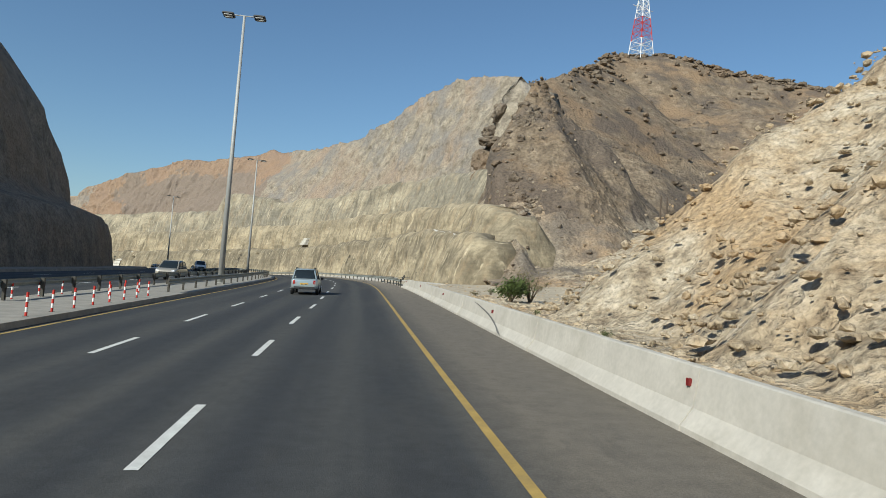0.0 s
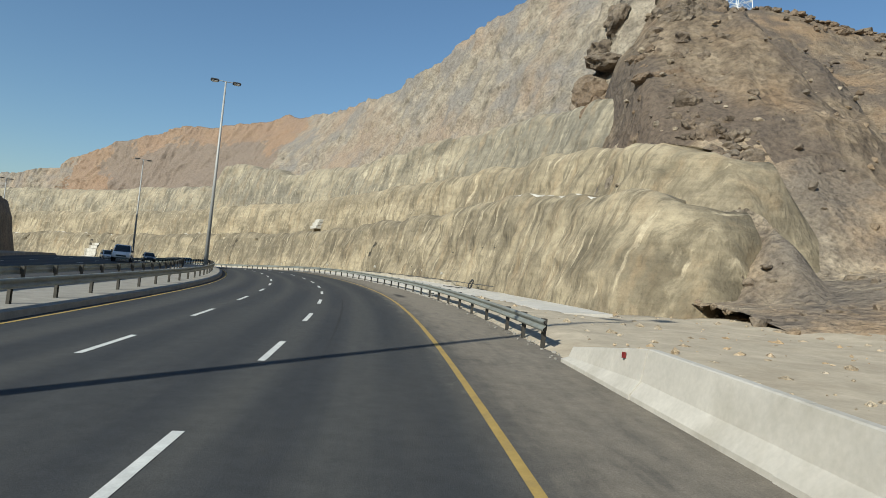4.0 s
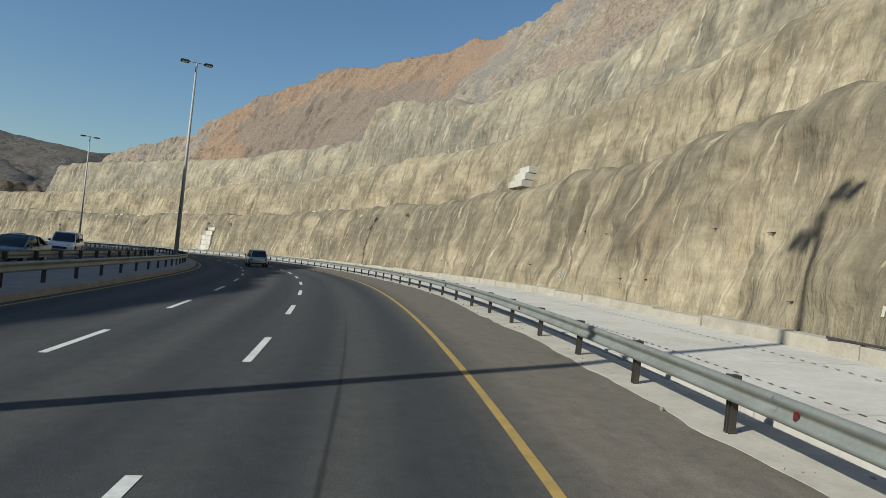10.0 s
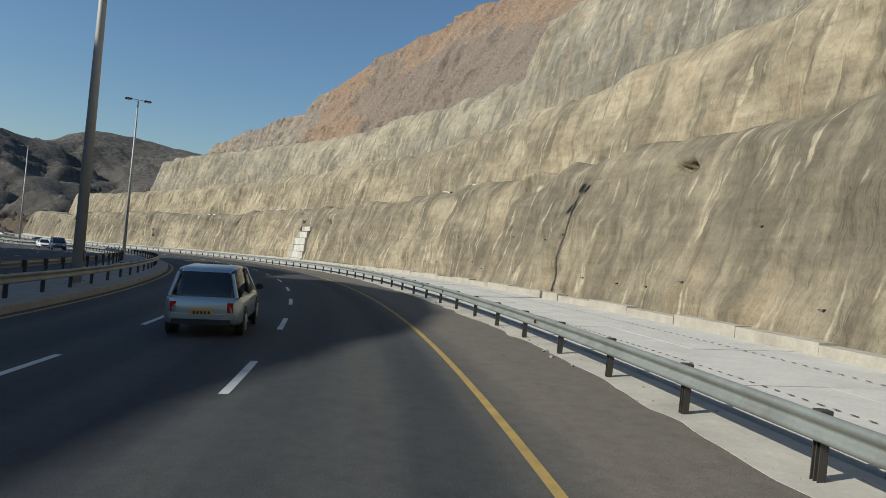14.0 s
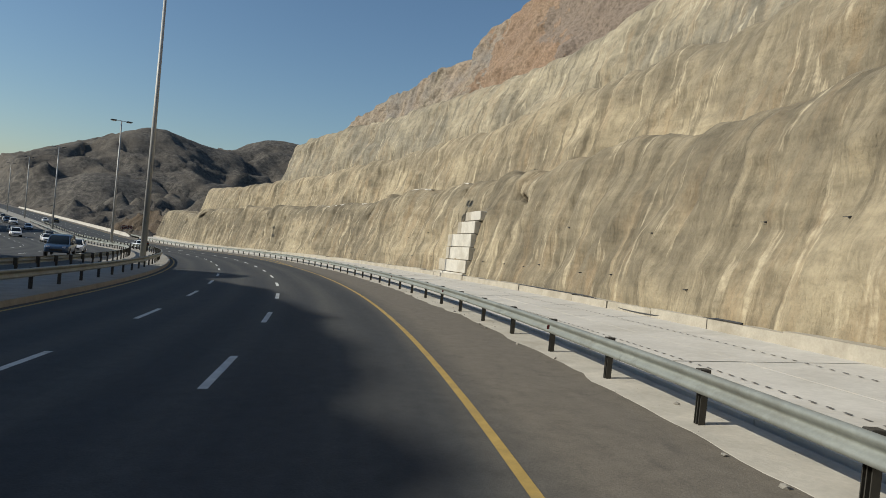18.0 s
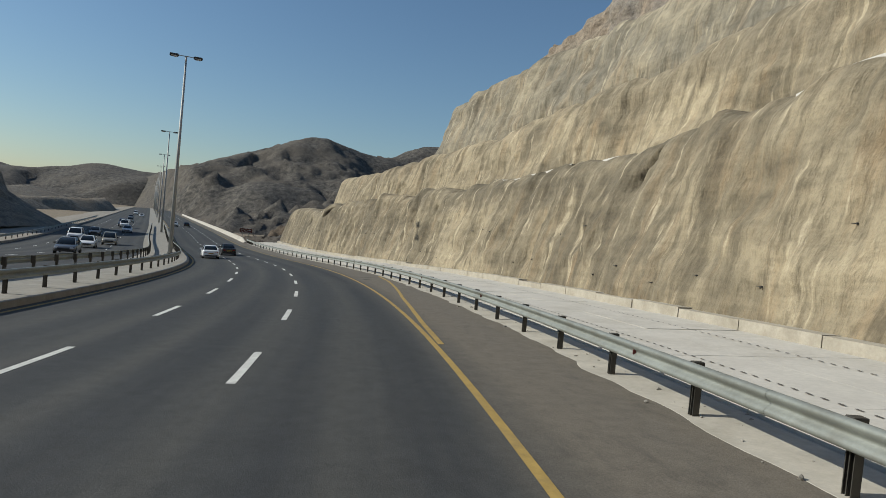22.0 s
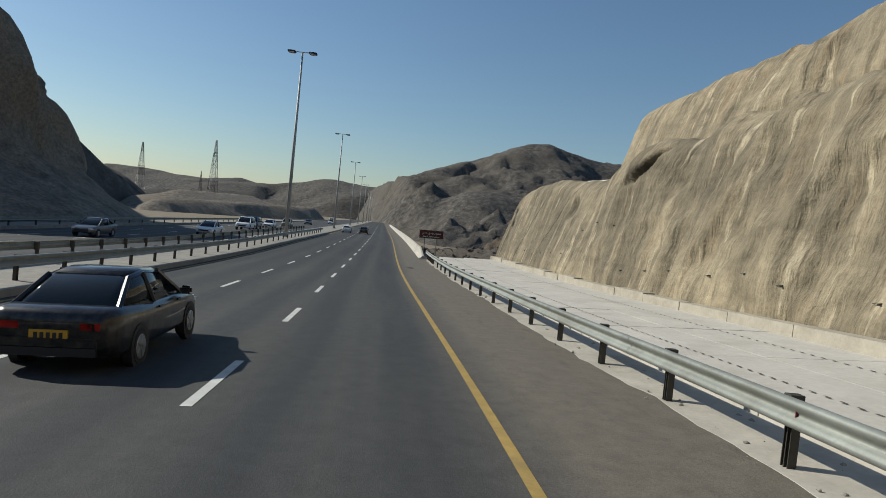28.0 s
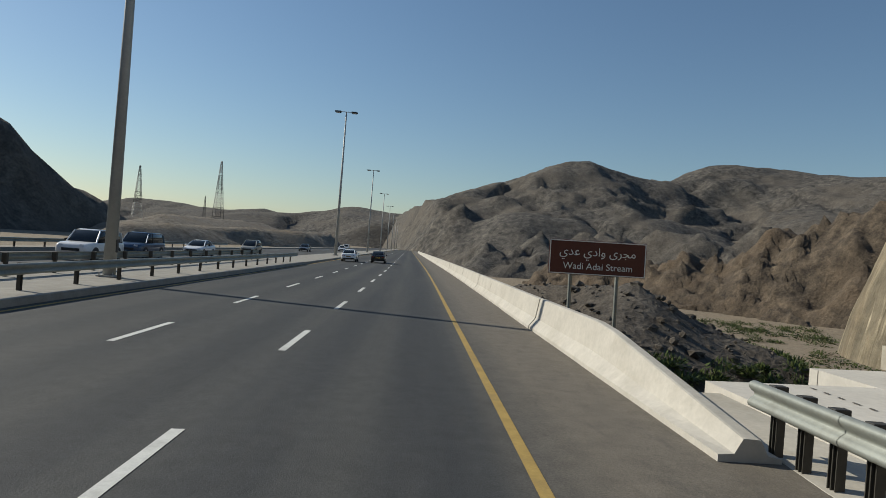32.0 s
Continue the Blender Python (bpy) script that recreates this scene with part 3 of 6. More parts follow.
HOLLOWS = [(190.2, 7.3, 0.7, 0.3, 0.7, 0.6), (207.0, 8.1, 2.0, 1.0, 0.7, 0.8), (256.1, 6.75, 0.6, 0.28, 0.9, -0.5), (268.5, 8.2, 0.7, 0.35, 0.9, 0.0), (295.7, 7.7, 0.4, 0.55, 0.9, 0.5), (296.5, 6.8, 0.25, 0.6, 0.5, 0.5),
           (376.4, 7.5, 0.65, 1.0, 0.9, 1.6), (388.9, 5.7, 1.0, 0.8, 0.5, 0.0), (332.0, 6.9, 0.5, 0.4, 0.6, 0.0), (260.6, 3.4, 3.4, 3.4, -0.6, 0.0)]
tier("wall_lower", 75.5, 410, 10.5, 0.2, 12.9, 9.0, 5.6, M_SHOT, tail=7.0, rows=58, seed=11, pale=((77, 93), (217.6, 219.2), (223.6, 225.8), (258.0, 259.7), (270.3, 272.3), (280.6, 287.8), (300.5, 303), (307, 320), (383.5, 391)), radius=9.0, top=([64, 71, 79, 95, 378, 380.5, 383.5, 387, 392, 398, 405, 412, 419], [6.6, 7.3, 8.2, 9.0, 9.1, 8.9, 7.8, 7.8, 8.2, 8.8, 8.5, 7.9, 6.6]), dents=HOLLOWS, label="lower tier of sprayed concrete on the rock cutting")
tier("wall_middle", 79.5, 394.0, 16.9, 5.6, 19.6, 16.6, 4.2, M_SHOT_PALE, radius=8.0, r_end=14.0, tail=4.0, rows=46, seed=23, top=([70, 77, 83, 93, 100, 150, 200, 270, 330, 364, 385, 391, 401, 404.5, 407, 408], [11.3, 12.2, 13.6, 15.1, 15.4, 16.6, 17.4, 16.8, 16.4, 15.4, 15.1, 15.2, 15.4, 14.4, 12.7, 11.4]), label="second tier of sprayed concrete on the rock cutting")
tier("wall_upper", 100.0, 357, 22.6, 14.6, 25.6, 25.3, 3.4, M_SHOT_GREY, radius=8.0, tail=8.0, rows=42, seed=37, pleat=0.75, top=([84, 150, 200, 206, 213, 221, 229, 232, 250, 290, 320, 340, 360], [22, 25.5, 26, 28.4, 29.2, 31.0, 31.4, 25.6, 25.3, 25.2, 26.4, 26.2, 25.2]), label="third tier of sprayed concrete with grey patches")
tier("wall_crest", 110, 341, 26.6, 17.0, 40.0, 47.0, 4.0, M_CUT, radius=18, r_end=9, tail=8, rows=64, seed=51, rough=1.6, pleat=0.8, swell=1.0, brow=0.0,
     top=([60, 100, 128, 147, 168, 180, 190, 200, 210, 220, 230, 240, 250, 260, 270, 280, 290, 300, 305, 309, 320, 330, 340, 352], [38, 43, 52.5, 54.5, 49.8, 47.2, 47.2, 48.6, 50.5, 52, 53, 54.5, 51.2, 49.8, 49.6, 46.4, 44.2, 40.6, 38.6, 34.4, 33.2, 32, 29.6, 26]),
     ridge=([60, 180, 190, 200, 210, 220, 230, 240, 250, 260, 270, 280, 290, 300, 306, 315, 340, 352], [40, 38.5, 40, 43, 47, 52, 55, 57, 50, 45, 42, 38, 36.5, 34, 32, 30.5, 30, 28.5]), back=-3.0, label="bare brown and grey cut rock above the sprayed concrete")


def on_wall(name, s, h):
    """Offset of the face of a tier at a station and height."""
    st, straight, U, Hh, _ = WALLS[name]
    i = int(np.argmin(np.abs(st - s) + 1e6 * ~straight))
    return float(np.interp(h, Hh[i], U[i]))


# ---- hills from ridges ----
def ridge_height(x, y, ridges, blunt=0.0):
    """ridges: rows of ((x, y, z, x, y, z), slope)."""
    best, top = np.full(x.shape, -80.0), np.full(x.shape, -80.0)
    for (ax, ay, az, bx, by, bz), slope in ridges:
        dx, dy = bx - ax, by - ay
        t = np.clip(((x - ax) * dx + (y - ay) * dy) / (dx * dx + dy * dy + 1e-9), 0, 1)
        d = np.hypot(x - ax - t * dx, y - ay - t * dy)
        d = np.hypot(d, blunt) - blunt
        crest = az + t * (bz - az)
        top = np.where(crest - slope * d > best, crest, top)
        best = np.maximum(best, crest - slope * d)
    return best, top


def hill(name, x0, x1, y0, y1, step, ridges, material, label, amp=6.0, wave=60.0, seed=0, floor=-14.0, clear=False, ledge=0.0, blunt=0.0):
    xs, ys = np.arange(x0, x1 + step, step), np.arange(y0, y1 + step, step)
    X, Y = np.meshgrid(xs, ys, indexing="ij")
    wx, wy = X + 0.16 * wave * fbm(X / wave, Y / wave, 3, seed + 7), Y + 0.16 * wave * fbm(X / wave + 9, Y / wave, 3, seed + 8)
    Zh, top = ridge_height(wx, wy, ridges, blunt)
    gully = np.minimum(0.6 * ridged(X / wave, Y / wave, 5, seed) - 0.8, 0.06) + 0.3 * (ridged(X / wave * 3.1, Y / wave * 3.1, 4, seed + 5) - 0.75)
    Zh = Zh + amp * gully * np.clip((Zh - floor) / 25, 0, 1) * np.clip((top - Zh) / 32, 1.0 if ledge else 0.2, 1)
    if ledge:
        lay = (Zh + 0.8 * ledge * fbm(X / 30, Y / 30, 3, seed + 21)) / ledge
        k = lay - np.floor(lay)
        stepped = Zh + ledge * (np.clip(k / 0.35, 0, 1) - k)
        low = np.clip((11 - Zh) / 8, 0.15, 1)
        Zh = Zh + low * (0.75 * (stepped - Zh) + 2.4 * (ridged(X / 9, Y / 9, 4, seed + 23) - 0.6) + 2.0 * np.minimum(0, ridged(X / 17, Y / 17, 2, seed + 25) - 0.2))
    bx = np.minimum(np.minimum(X - xs[0], xs[-1] - X), np.minimum(Y - ys[0], ys[-1] - Y)) / (6 * step)
    Zh = floor - 4 + (Zh - floor + 4) * np.clip(bx, 0, 1)
    if clear:
        q = su_of(np.stack([X.ravel(), Y.ravel()], 1))
        keep = np.clip((q[:, 1] - 46 + np.clip(100 - q[:, 0], 0, 30) * 0.6) / 10, 0, 1).reshape(X.shape)
        Zh = np.where(q[:, 0].reshape(X.shape) > 60, Zh * keep - 6 * (1 - keep), Zh)
    Zh = np.maximum(Zh, floor - 4)
    ob = mesh_object(name, np.stack([X, Y, Zh], -1).reshape(-1, 3), grid_faces(len(xs), len(ys), True), material)
    return tagged(ob, label, "hill", kind="structure")


hill("hill_pylon", -40, 440, 70, 500, 4.0, [
    ((4, 178, 56, 24, 194, 65), 0.8), ((24, 194, 65, 79, 321, 124), 0.66), ((79, 321, 124, 132, 308, 117), 0.62), ((132, 308, 117, 178, 296, 104), 0.62),
    ((178, 296, 104, 330, 310, 95), 0.6), ((12, 134, 29, 24, 194, 65), 0.7), ((132, 308, 117, 100, 236, 60), 0.5), ((79, 321, 124, 60, 250, 80), 0.6)], M_HILL,
     "brown rocky desert hill with dark outcrops", 8.0, 46.0, 3, 0.0, True)
hill("hill_far", -1300, -560, 330, 980, 5.0, [
    ((-873, 512, 92, -897, 526, 97), 0.5), ((-873, 512, 92, -876, 441, 66), 0.5), ((-876, 441, 66, -927, 397, 43), 0.42), ((-927, 397, 43, -1150, 394, 36), 0.3), ((-873, 512, 92, -870, 611, 76), 0.5),
    ((-870, 611, 76, -887, 699, 108), 0.45), ((-887, 699, 108, -831, 740, 95), 0.45), ((-831, 740, 95, -700, 780, 84), 0.4), ((-873, 512, 92, -740, 430, 30), 0.55), ((-870, 611, 76, -730, 520, 34), 0.5), ((-831, 740, 95, -680, 620, 40), 0.5)], M_FAR,
     "dark weathered desert mountain", 17.0, 90.0, 8, -16.0, blunt=38.0)
hill("hill_far_low", -760, -470, 330, 560, 4.0, [
    ((-652, 350, -1.7, -623, 380, 6), 0.75), ((-623, 380, 6, -572, 427, 12.5), 0.75), ((-572, 427, 12.5, -520, 470, 18), 0.7), ((-652, 350, -1.7, -740, 345, -3), 0.6), ((-623, 380, 6, -660, 450, 22), 0.5)], M_FAR,
     "dark broken cliffs at the mountain foot", 11.0, 34.0, 44, -18.0, ledge=5.0)
hill("hill_back", -2300, -1000, -400, 600, 10.0, [
    ((-1258, 322, 50, -1257, 208, 31), 0.25), ((-1258, 322, 50, -1180, 400, 40), 0.25), ((-1180, 400, 40, -1120, 500, 44), 0.25), ((-1257, 208, 31, -1500, 150, 30), 0.2), ((-1753, 129, 52, -1753, 60, 45), 0.3), ((-1753, 60, 45, -1900, -150, 60), 0.25)], M_FAR,
     "low dark mountain range in the distance", 12.0, 120.0, 14, -14.0, blunt=30.0)
hill("hill_left_far", -720, -380, -120, 260, 5.0, [
    ((-487, 164, 27, -470, 130, 48), 1.1), ((-470, 130, 48, -440, 60, 80), 0.95), ((-487, 164, 27, -503, 179, 12), 1.2), ((-503, 179, 12, -539, 192, -1), 1.1), ((-440, 60, 80, -420, -40, 95), 0.9)], M_FAR,
     "dark shaded hillside with steep rock", 7.0, 40.0, 17, -10.0)


def cliff(name, plan, profile, material, label, rough=1.0, seed=0, step=1.5, rows=40):
    """A cliff along a plan of world points; profile: rows of (inward, height)."""
    plan = np.array(plan, float)
    seg = np.linalg.norm(np.diff(plan[:, :2], axis=0), axis=1)
    at = np.concatenate([[0], np.cumsum(seg)])
    run = np.arange(0, at[-1], step)
    px, py, pz, ps = (np.interp(run, at, plan[:, k]) for k in range(4))
    smooth = np.ones(9) / 9
    px, py = (np.convolve(np.pad(q, 4, mode="edge"), smooth, "valid") for q in (px, py))
    tx, ty = np.gradient(px), np.gradient(py)
    ln = np.hypot(tx, ty)
    nx, ny = -ty / ln, tx / ln
    prof = np.array(profile, float)
    v = np.linspace(0, 1, rows)
    arc = np.concatenate([[0], np.cumsum(np.hypot(*np.diff(prof, axis=0).T))])
    pi, ph = np.interp(v * arc[-1], arc, prof[:, 0]), np.interp(v * arc[-1], arc, prof[:, 1])
    R, V = np.meshgrid(run, v, indexing="ij")
    Hh = ph[None] * ps[:, None]
    off = pi[None] * (0.4 + 0.6 * ps[:, None]) - rough * (1.2 * fbm(R / 9, Hh / 8, 5, seed) + 0.5 * fbm(R / 2.5, Hh / 5, 3, seed + 4)) * np.minimum(1, V * 6)
    Hh = Hh + rough * 0.3 * fbm(R / 4, V * 6, 4, seed + 9) * V
    verts = np.stack([px[:, None] + nx[:, None] * off, py[:, None] + ny[:, None] * off, pz[:, None] + Hh], -1).reshape(-1, 3)
    ob = mesh_object(name, verts, grid_faces(len(run), rows, True), material)
    return tagged(ob, label, "cliff", kind="structure")


planA = []
for s, top in ((-110, 30), (-40, 30), (40, 33), (80, 35.5), (90, 36.5), (104, 37.5), (110, 37.3), (119, 35.5), (128, 35), (133, 34.8), (138, 35.2), (144, 34.8), (147, 35.3), (153, 36), (160, 37.8), (172, 39.1), (180, 39.9), (185, 39.5), (189, 38.3), (194, 37.4), (198, 36.8), (200, 36.7), (201.6, 35.7), (204, 33.4),
               (206, 32.5), (212, 33.8), (216, 36), (219, 35.2), (226, 35.1), (231, 34.3), (236, 34.8), (245, 33.4), (251, 32.7), (254, 31.8), (257, 30.8), (260.5, 29.9), (264, 32), (267, 32.4), (271, 30.4), (273, 28.8), (276, 24), (282, 12), (287, 3)):
    planA.append((*W(s, -36.0, -0.9), (top + 1.1) / 36.0))
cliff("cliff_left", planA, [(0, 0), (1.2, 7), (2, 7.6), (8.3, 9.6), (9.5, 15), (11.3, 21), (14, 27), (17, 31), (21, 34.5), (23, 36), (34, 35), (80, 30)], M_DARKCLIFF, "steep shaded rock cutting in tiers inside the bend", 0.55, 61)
planB = [(*W(s, u, -0.6), k) for s, u, k in ((330, -72, 0.1), (365, -62, 0.35), (395, -54, 0.7), (415, -48, 1.0), (427, -46, 1.02), (435, -46.5, 0.76), (442, -47.5, 0.66), (452, -53, 0.6), (457, -64, 0.6), (457, -86, 0.64), (448, -124, 0.72))]
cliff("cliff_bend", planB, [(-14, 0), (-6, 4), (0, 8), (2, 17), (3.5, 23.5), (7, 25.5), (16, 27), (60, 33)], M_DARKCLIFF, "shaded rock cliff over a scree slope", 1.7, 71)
hill("hill_bank", -700, -400, 180, 290, 3.0, [((-442, 218, -3.2, -487, 237, -1.6), 0.6), ((-487, 237, -1.6, -519, 262, -1), 0.6), ((-519, 262, -1, -640, 280, 0), 0.6), ((-500, 215, 1, -640, 235, 3), 0.3)], M_BANK,
     "layered gravel bank beside the road", 3.0, 16.0, 21, -11.0)
hill("hill_wadi", -540, -340, 330, 480, 1.4, [((-422, 403, 16.5, -385, 430, 24), 1.1), ((-422, 403, 16.5, -442, 393, 10.5), 1.1), ((-442, 393, 10.5, -459, 384, 3), 1.0), ((-459, 384, 3, -520, 370, -4), 0.9), ((-385, 430, 24, -350, 440, 22), 1.0)], M_WADI,
     "brown eroded cliff across the wadi", 7.0, 26.0, 25, -16.0, ledge=4.2)
hill("hill_mound", -352, -290, 276, 330, 1.2, [((-314, 298, -5.4, -325, 292, -6.6), 0.5), ((-314, 298, -5.4, -304, 307, -11), 0.55), ((-325, 292, -6.6, -345, 288, -8), 0.5)], M_GRAVEL, "dark gravel mound below the bridge", 1.0, 7.0, 29, -16.0)

# scree shoulder that closes the south end of the tiers
SPINE = [(64, 19, 1.5), (69, 20.5, 5.5), (74, 21.5, 8.0), (81, 23.5, 12.3), (88, 26.5, 16.3), (95, 30, 24.0), (99, 35, 37.0), (104, 40, 44.0)]
hs, hu = np.arange(56, 130, 0.8), np.arange(15.5, 112, 0.8)
HS, HU = np.meshgrid(hs, hu, indexing="ij")
wob = 1.5 * fbm(HS / 9, HU / 9, 3, 81)
HH = ridge_height(HS + wob, HU - wob, [((*a, *b), 1.2) for a, b in zip(SPINE, SPINE[1:])])[0]
HH = np.maximum(HH, 0.5 + 0.2 * (HU - 11) - np.clip(64 - HS, 0, 8) * 0.2)
under = np.interp(HU, [10, 12.9, 16.9, 19.6, 22.6, 25.6, 28, 40, 60, 110], [-4, 5, 6, 13.5, 14, 20, 22, 40, 44, 46]) - 1.8
north = np.clip((HS - np.interp(HU, [12, 20, 24, 28, 36, 44], [68, 75, 88, 100, 104, 112])) / 3, 0, 1)
HH = HH * (1 - north) + np.minimum(HH, under) * north
HH = HH + (0.7 * fbm(HS / 5, HU / 5, 5, 83) + 1.2 * np.maximum(0, ridged(HS / 7, HU / 7, 4, 85) - 0.5)) * np.clip(HH / 8, 0.1, 1)
HH = HH - 14 * np.clip((HU - 98) / 14, 0, 1)
shoulder = mesh_object("hill_shoulder", W(HS, HU, HH).reshape(-1, 3), grid_faces(len(hs), len(hu), False), M_SCREE)
shoulder.data.materials.append(M_HILL)
hm_ = 0.25 * (HH[:-1, :-1] + HH[1:, :-1] + HH[:-1, 1:] + HH[1:, 1:]) + 3.0 * fbm(HS[:-1, :-1] / 6, HU[:-1, :-1] / 6, 3, 87)
shoulder.data.polygons.foreach_set("material_index", (hm_ > 13.0).ravel().astype(np.int32))
tagged(shoulder, "steep scree slope with broken rock beside the cutting", "hill", kind="structure")

# dirt shelf and rubble hill beside the first stretch
ns, nu = np.arange(-60, 78, 0.8), np.concatenate([np.arange(2.45, 40, 0.7), np.arange(40, 90, 2.5)])
NS, NU = np.meshgrid(ns, nu, indexing="ij")
end = 27 + 5 * vnoise(NU / 7, NU * 0, 3)
face = np.clip(NU - 7.0 - 1.2 * fbm(NS / 6, NS * 0, 3, 4), 0, 60) * 0.86 * np.clip((end - NS) / 9, 0, 1)
flat = 0.3 + 0.02 * (NU - 4) + np.clip(NU - 25, 0, 60) * 0.28 + np.clip(NU - 14, 0, 40) * np.clip(NS - 40, 0, 40) / 300
NH = np.maximum(face, flat) + (0.5 * fbm(NS / 3, NU / 3, 5, 6, 0.62) + 0.5 * np.maximum(0, ridged(NS / 4, NU / 4, 4, 16) - 0.4)) * np.clip(face / 2, 0.1, 1) + 0.15
NH = NH * np.clip((NU - 2.45) / 1.6, 0, 1) - 0.03
NH = np.where((NS > 65 + 0.2 * np.abs(NU - 7)) & (NU > 7.6 - 0.16 * (NS - 66)) & (NU < 17), np.minimum(NH, 0.0), NH)
near_hill = mesh_object("hill_near", W(NS, NU, NH).reshape(-1, 3), grid_faces(len(ns), len(nu), False), M_RUBBLE, None, "", True, np.stack([NS, NU, NH], -1))
near_hill.data.materials.append(M_SAND)
fc = np.array([p.center[:] for p in near_hill.data.polygons])
fq = su_of(fc[:, :2])
slope_n = np.array([abs(p.normal.z) for p in near_hill.data.polygons])
sandy = ((slope_n > 0.9) & (fq[:, 0] > 22) & (fc[:, 2] - fq[:, 2] < 2.6)) | (fq[:, 1] < 5.0)
near_hill.data.polygons.foreach_set("material_index", sandy.astype(np.int32))
tagged(near_hill, "steep rubble slope of pale brown stone", "hill", kind="structure")

# ---- apron of concrete slabs at the wall foot ----
apron = ribbon("pavement", np.arange(84, 407, 2.0), [(3.9, -0.05), (5.2, 0.0), (9.5, 0.1), (10.9, 0.15)], M_SLAB)
tagged(apron, "pale concrete drainage apron at the wall foot", "pavement", kind="structure")

# ---- median ----
for a, b in ((KERB_U, OPP_A),):
    med = ribbon("median", s_road, [(a, -0.02), (a - 0.02, 0.2), (a - 0.3, 0.22), (b + 0.3, 0.3), (b + 0.02, 0.3), (b, -0.1)], M_KERB)
    tagged(med, "pale concrete median between the carriageways", "median", kind="structure")
shoulder_left = ribbon("verge", s_road, [(OPP_B, -0.1), (OPP_B - 0.05, 0.15), (-36, 0.0), (-42, -0.6)], M_VERGE, bank=0.02)
tagged(shoulder_left, "dirt verge beyond the far carriageway", "verge", kind="structure")


# ---- barriers and rails ----
def jersey(name, s0, s1, u, piece, taper_start=0.0, taper_end=0.0, label=""):
    """Concrete barrier as pieces with joints; tapered where it begins or ends."""
    root = tagged(new(name), label, "barrier", "concrete barriers along the shoulder")
    root.matrix_world = Matrix.Translation(W(s0, u, 0))
    inv = root.matrix_world.inverted()
    n = max(1, round((s1 - s0) / piece))
    for k in range(n):
        a, b = s0 + (s1 - s0) * k / n + 0.012, s0 + (s1 - s0) * (k + 1) / n - 0.012
        st = np.linspace(a, b, 7 if b < 470 else 2)
        verts = []
        lean = 0.012 * math.sin(k * 2.3)
        for s in st:
            f = 1.0
            if taper_start and s < s0 + taper_start:
                f = 0.3 + 0.7 * (s - s0) / taper_start
            if taper_end and s > s1 - taper_end:
                f = 0.42 + 0.58 * (s1 - s) / taper_end
            for x, h in JERSEY:
                verts.append(inv @ Vector(W(s, u + x + lean, BANK * u + (h * f if h > 0.1 else h))))
        m = len(JERSEY)
        faces = [tuple(f) for f in grid_faces(len(st), m, True)]
        faces += [tuple(range(m)), tuple(reversed(range(len(verts) - m, len(verts))))]
        mesh_object("barrier_piece", verts, faces, M_CONCRETE, root, "", False)
    return root


JERSEY = [(-0.02, -0.1), (-0.02, 0.08), (0.16, 0.33), (0.25, 0.88), (0.28, 0.9), (0.42, 0.9), (0.45, 0.88), (0.54, 0.33), (0.7, 0.08), (0.7, -0.1)]
jersey("concrete_barrier", -70, 51.2, 2.75, 4.1, 0, 4.0, label="pale concrete safety barrier with joints beside the dirt slope")
jersey("concrete_barrier", 402.0, 700, 2.15, 5.8, 5.4, 0, label="pale concrete bridge parapet with a tapered end")
REFLECT_AT = (-5.2, 8.2, 21.6, 35.0, 48.0)
M_REFLECT = mat("red_reflector", (0.16, 0.015, 0.015), 0.4)
for s in REFLECT_AT:
    bm = bmesh.new()
    p = W(s, 2.93, BANK * 2.75 + 0.66)
    add_box(bm, 0, 0, 0, 0.05, 0.05, 0.1)
    add_box(bm, 0, 0.03, 0, 0.07, 0.02, 0.11)
    ob = part("reflector", bm, M_REFLECT)
    ob.matrix_world = Matrix.Translation(p) @ Matrix.Rotation(turn_at(s), 4, "Z")
    tagged(ob, "small red reflector fixed on the concrete barrier", "reflector", "barrier reflectors")

# tyre scuff up the face of the barrier
scuff_s = np.array([5.9, 6.4, 6.8, 7.2, 7.6, 8.2, 8.9, 9.9, 11.0, 11.9])
scuff_h = np.array([0.07, 0.13, 0.2, 0.26, 0.32, 0.42, 0.52, 0.62, 0.72, 0.78])
prof_h, prof_x = [0.08, 0.33, 0.88], [-0.02, 0.16, 0.25]
sv = []
for s, h, w in zip(scuff_s, scuff_h, [0.03, 0.05, 0.04, 0.03, 0.05, 0.06, 0.05, 0.04, 0.03, 0.01]):
    for d in (w * 0.6, -w * 0.6):
        sv.append(W(s, 2.75 + np.interp(h + d, prof_h, prof_x) - 0.018, BANK * 2.75 + h + d))
scuff = mesh_object("tyre_mark", sv, grid_faces(len(scuff_s), 2, True), mat("tyre_scuff", (0.13, 0.125, 0.12), 0.8), None, "", False)
tagged(scuff, "dark curved tyre scuff on the concrete barrier", "tyre mark")

W_BEAM = [(-0.01, -0.157), (-0.035, -0.155), (-0.07, -0.138), (-0.085, -0.11), (-0.082, -0.085), (-0.05, -0.045), (-0.012, -0.018), (-0.006, 0.0), (-0.012, 0.018), (-0.05, 0.045), (-0.082, 0.085), (-0.085, 0.11), (-0.07, 0.138), (-0.035, 0.155), (-0.01, 0.157)]


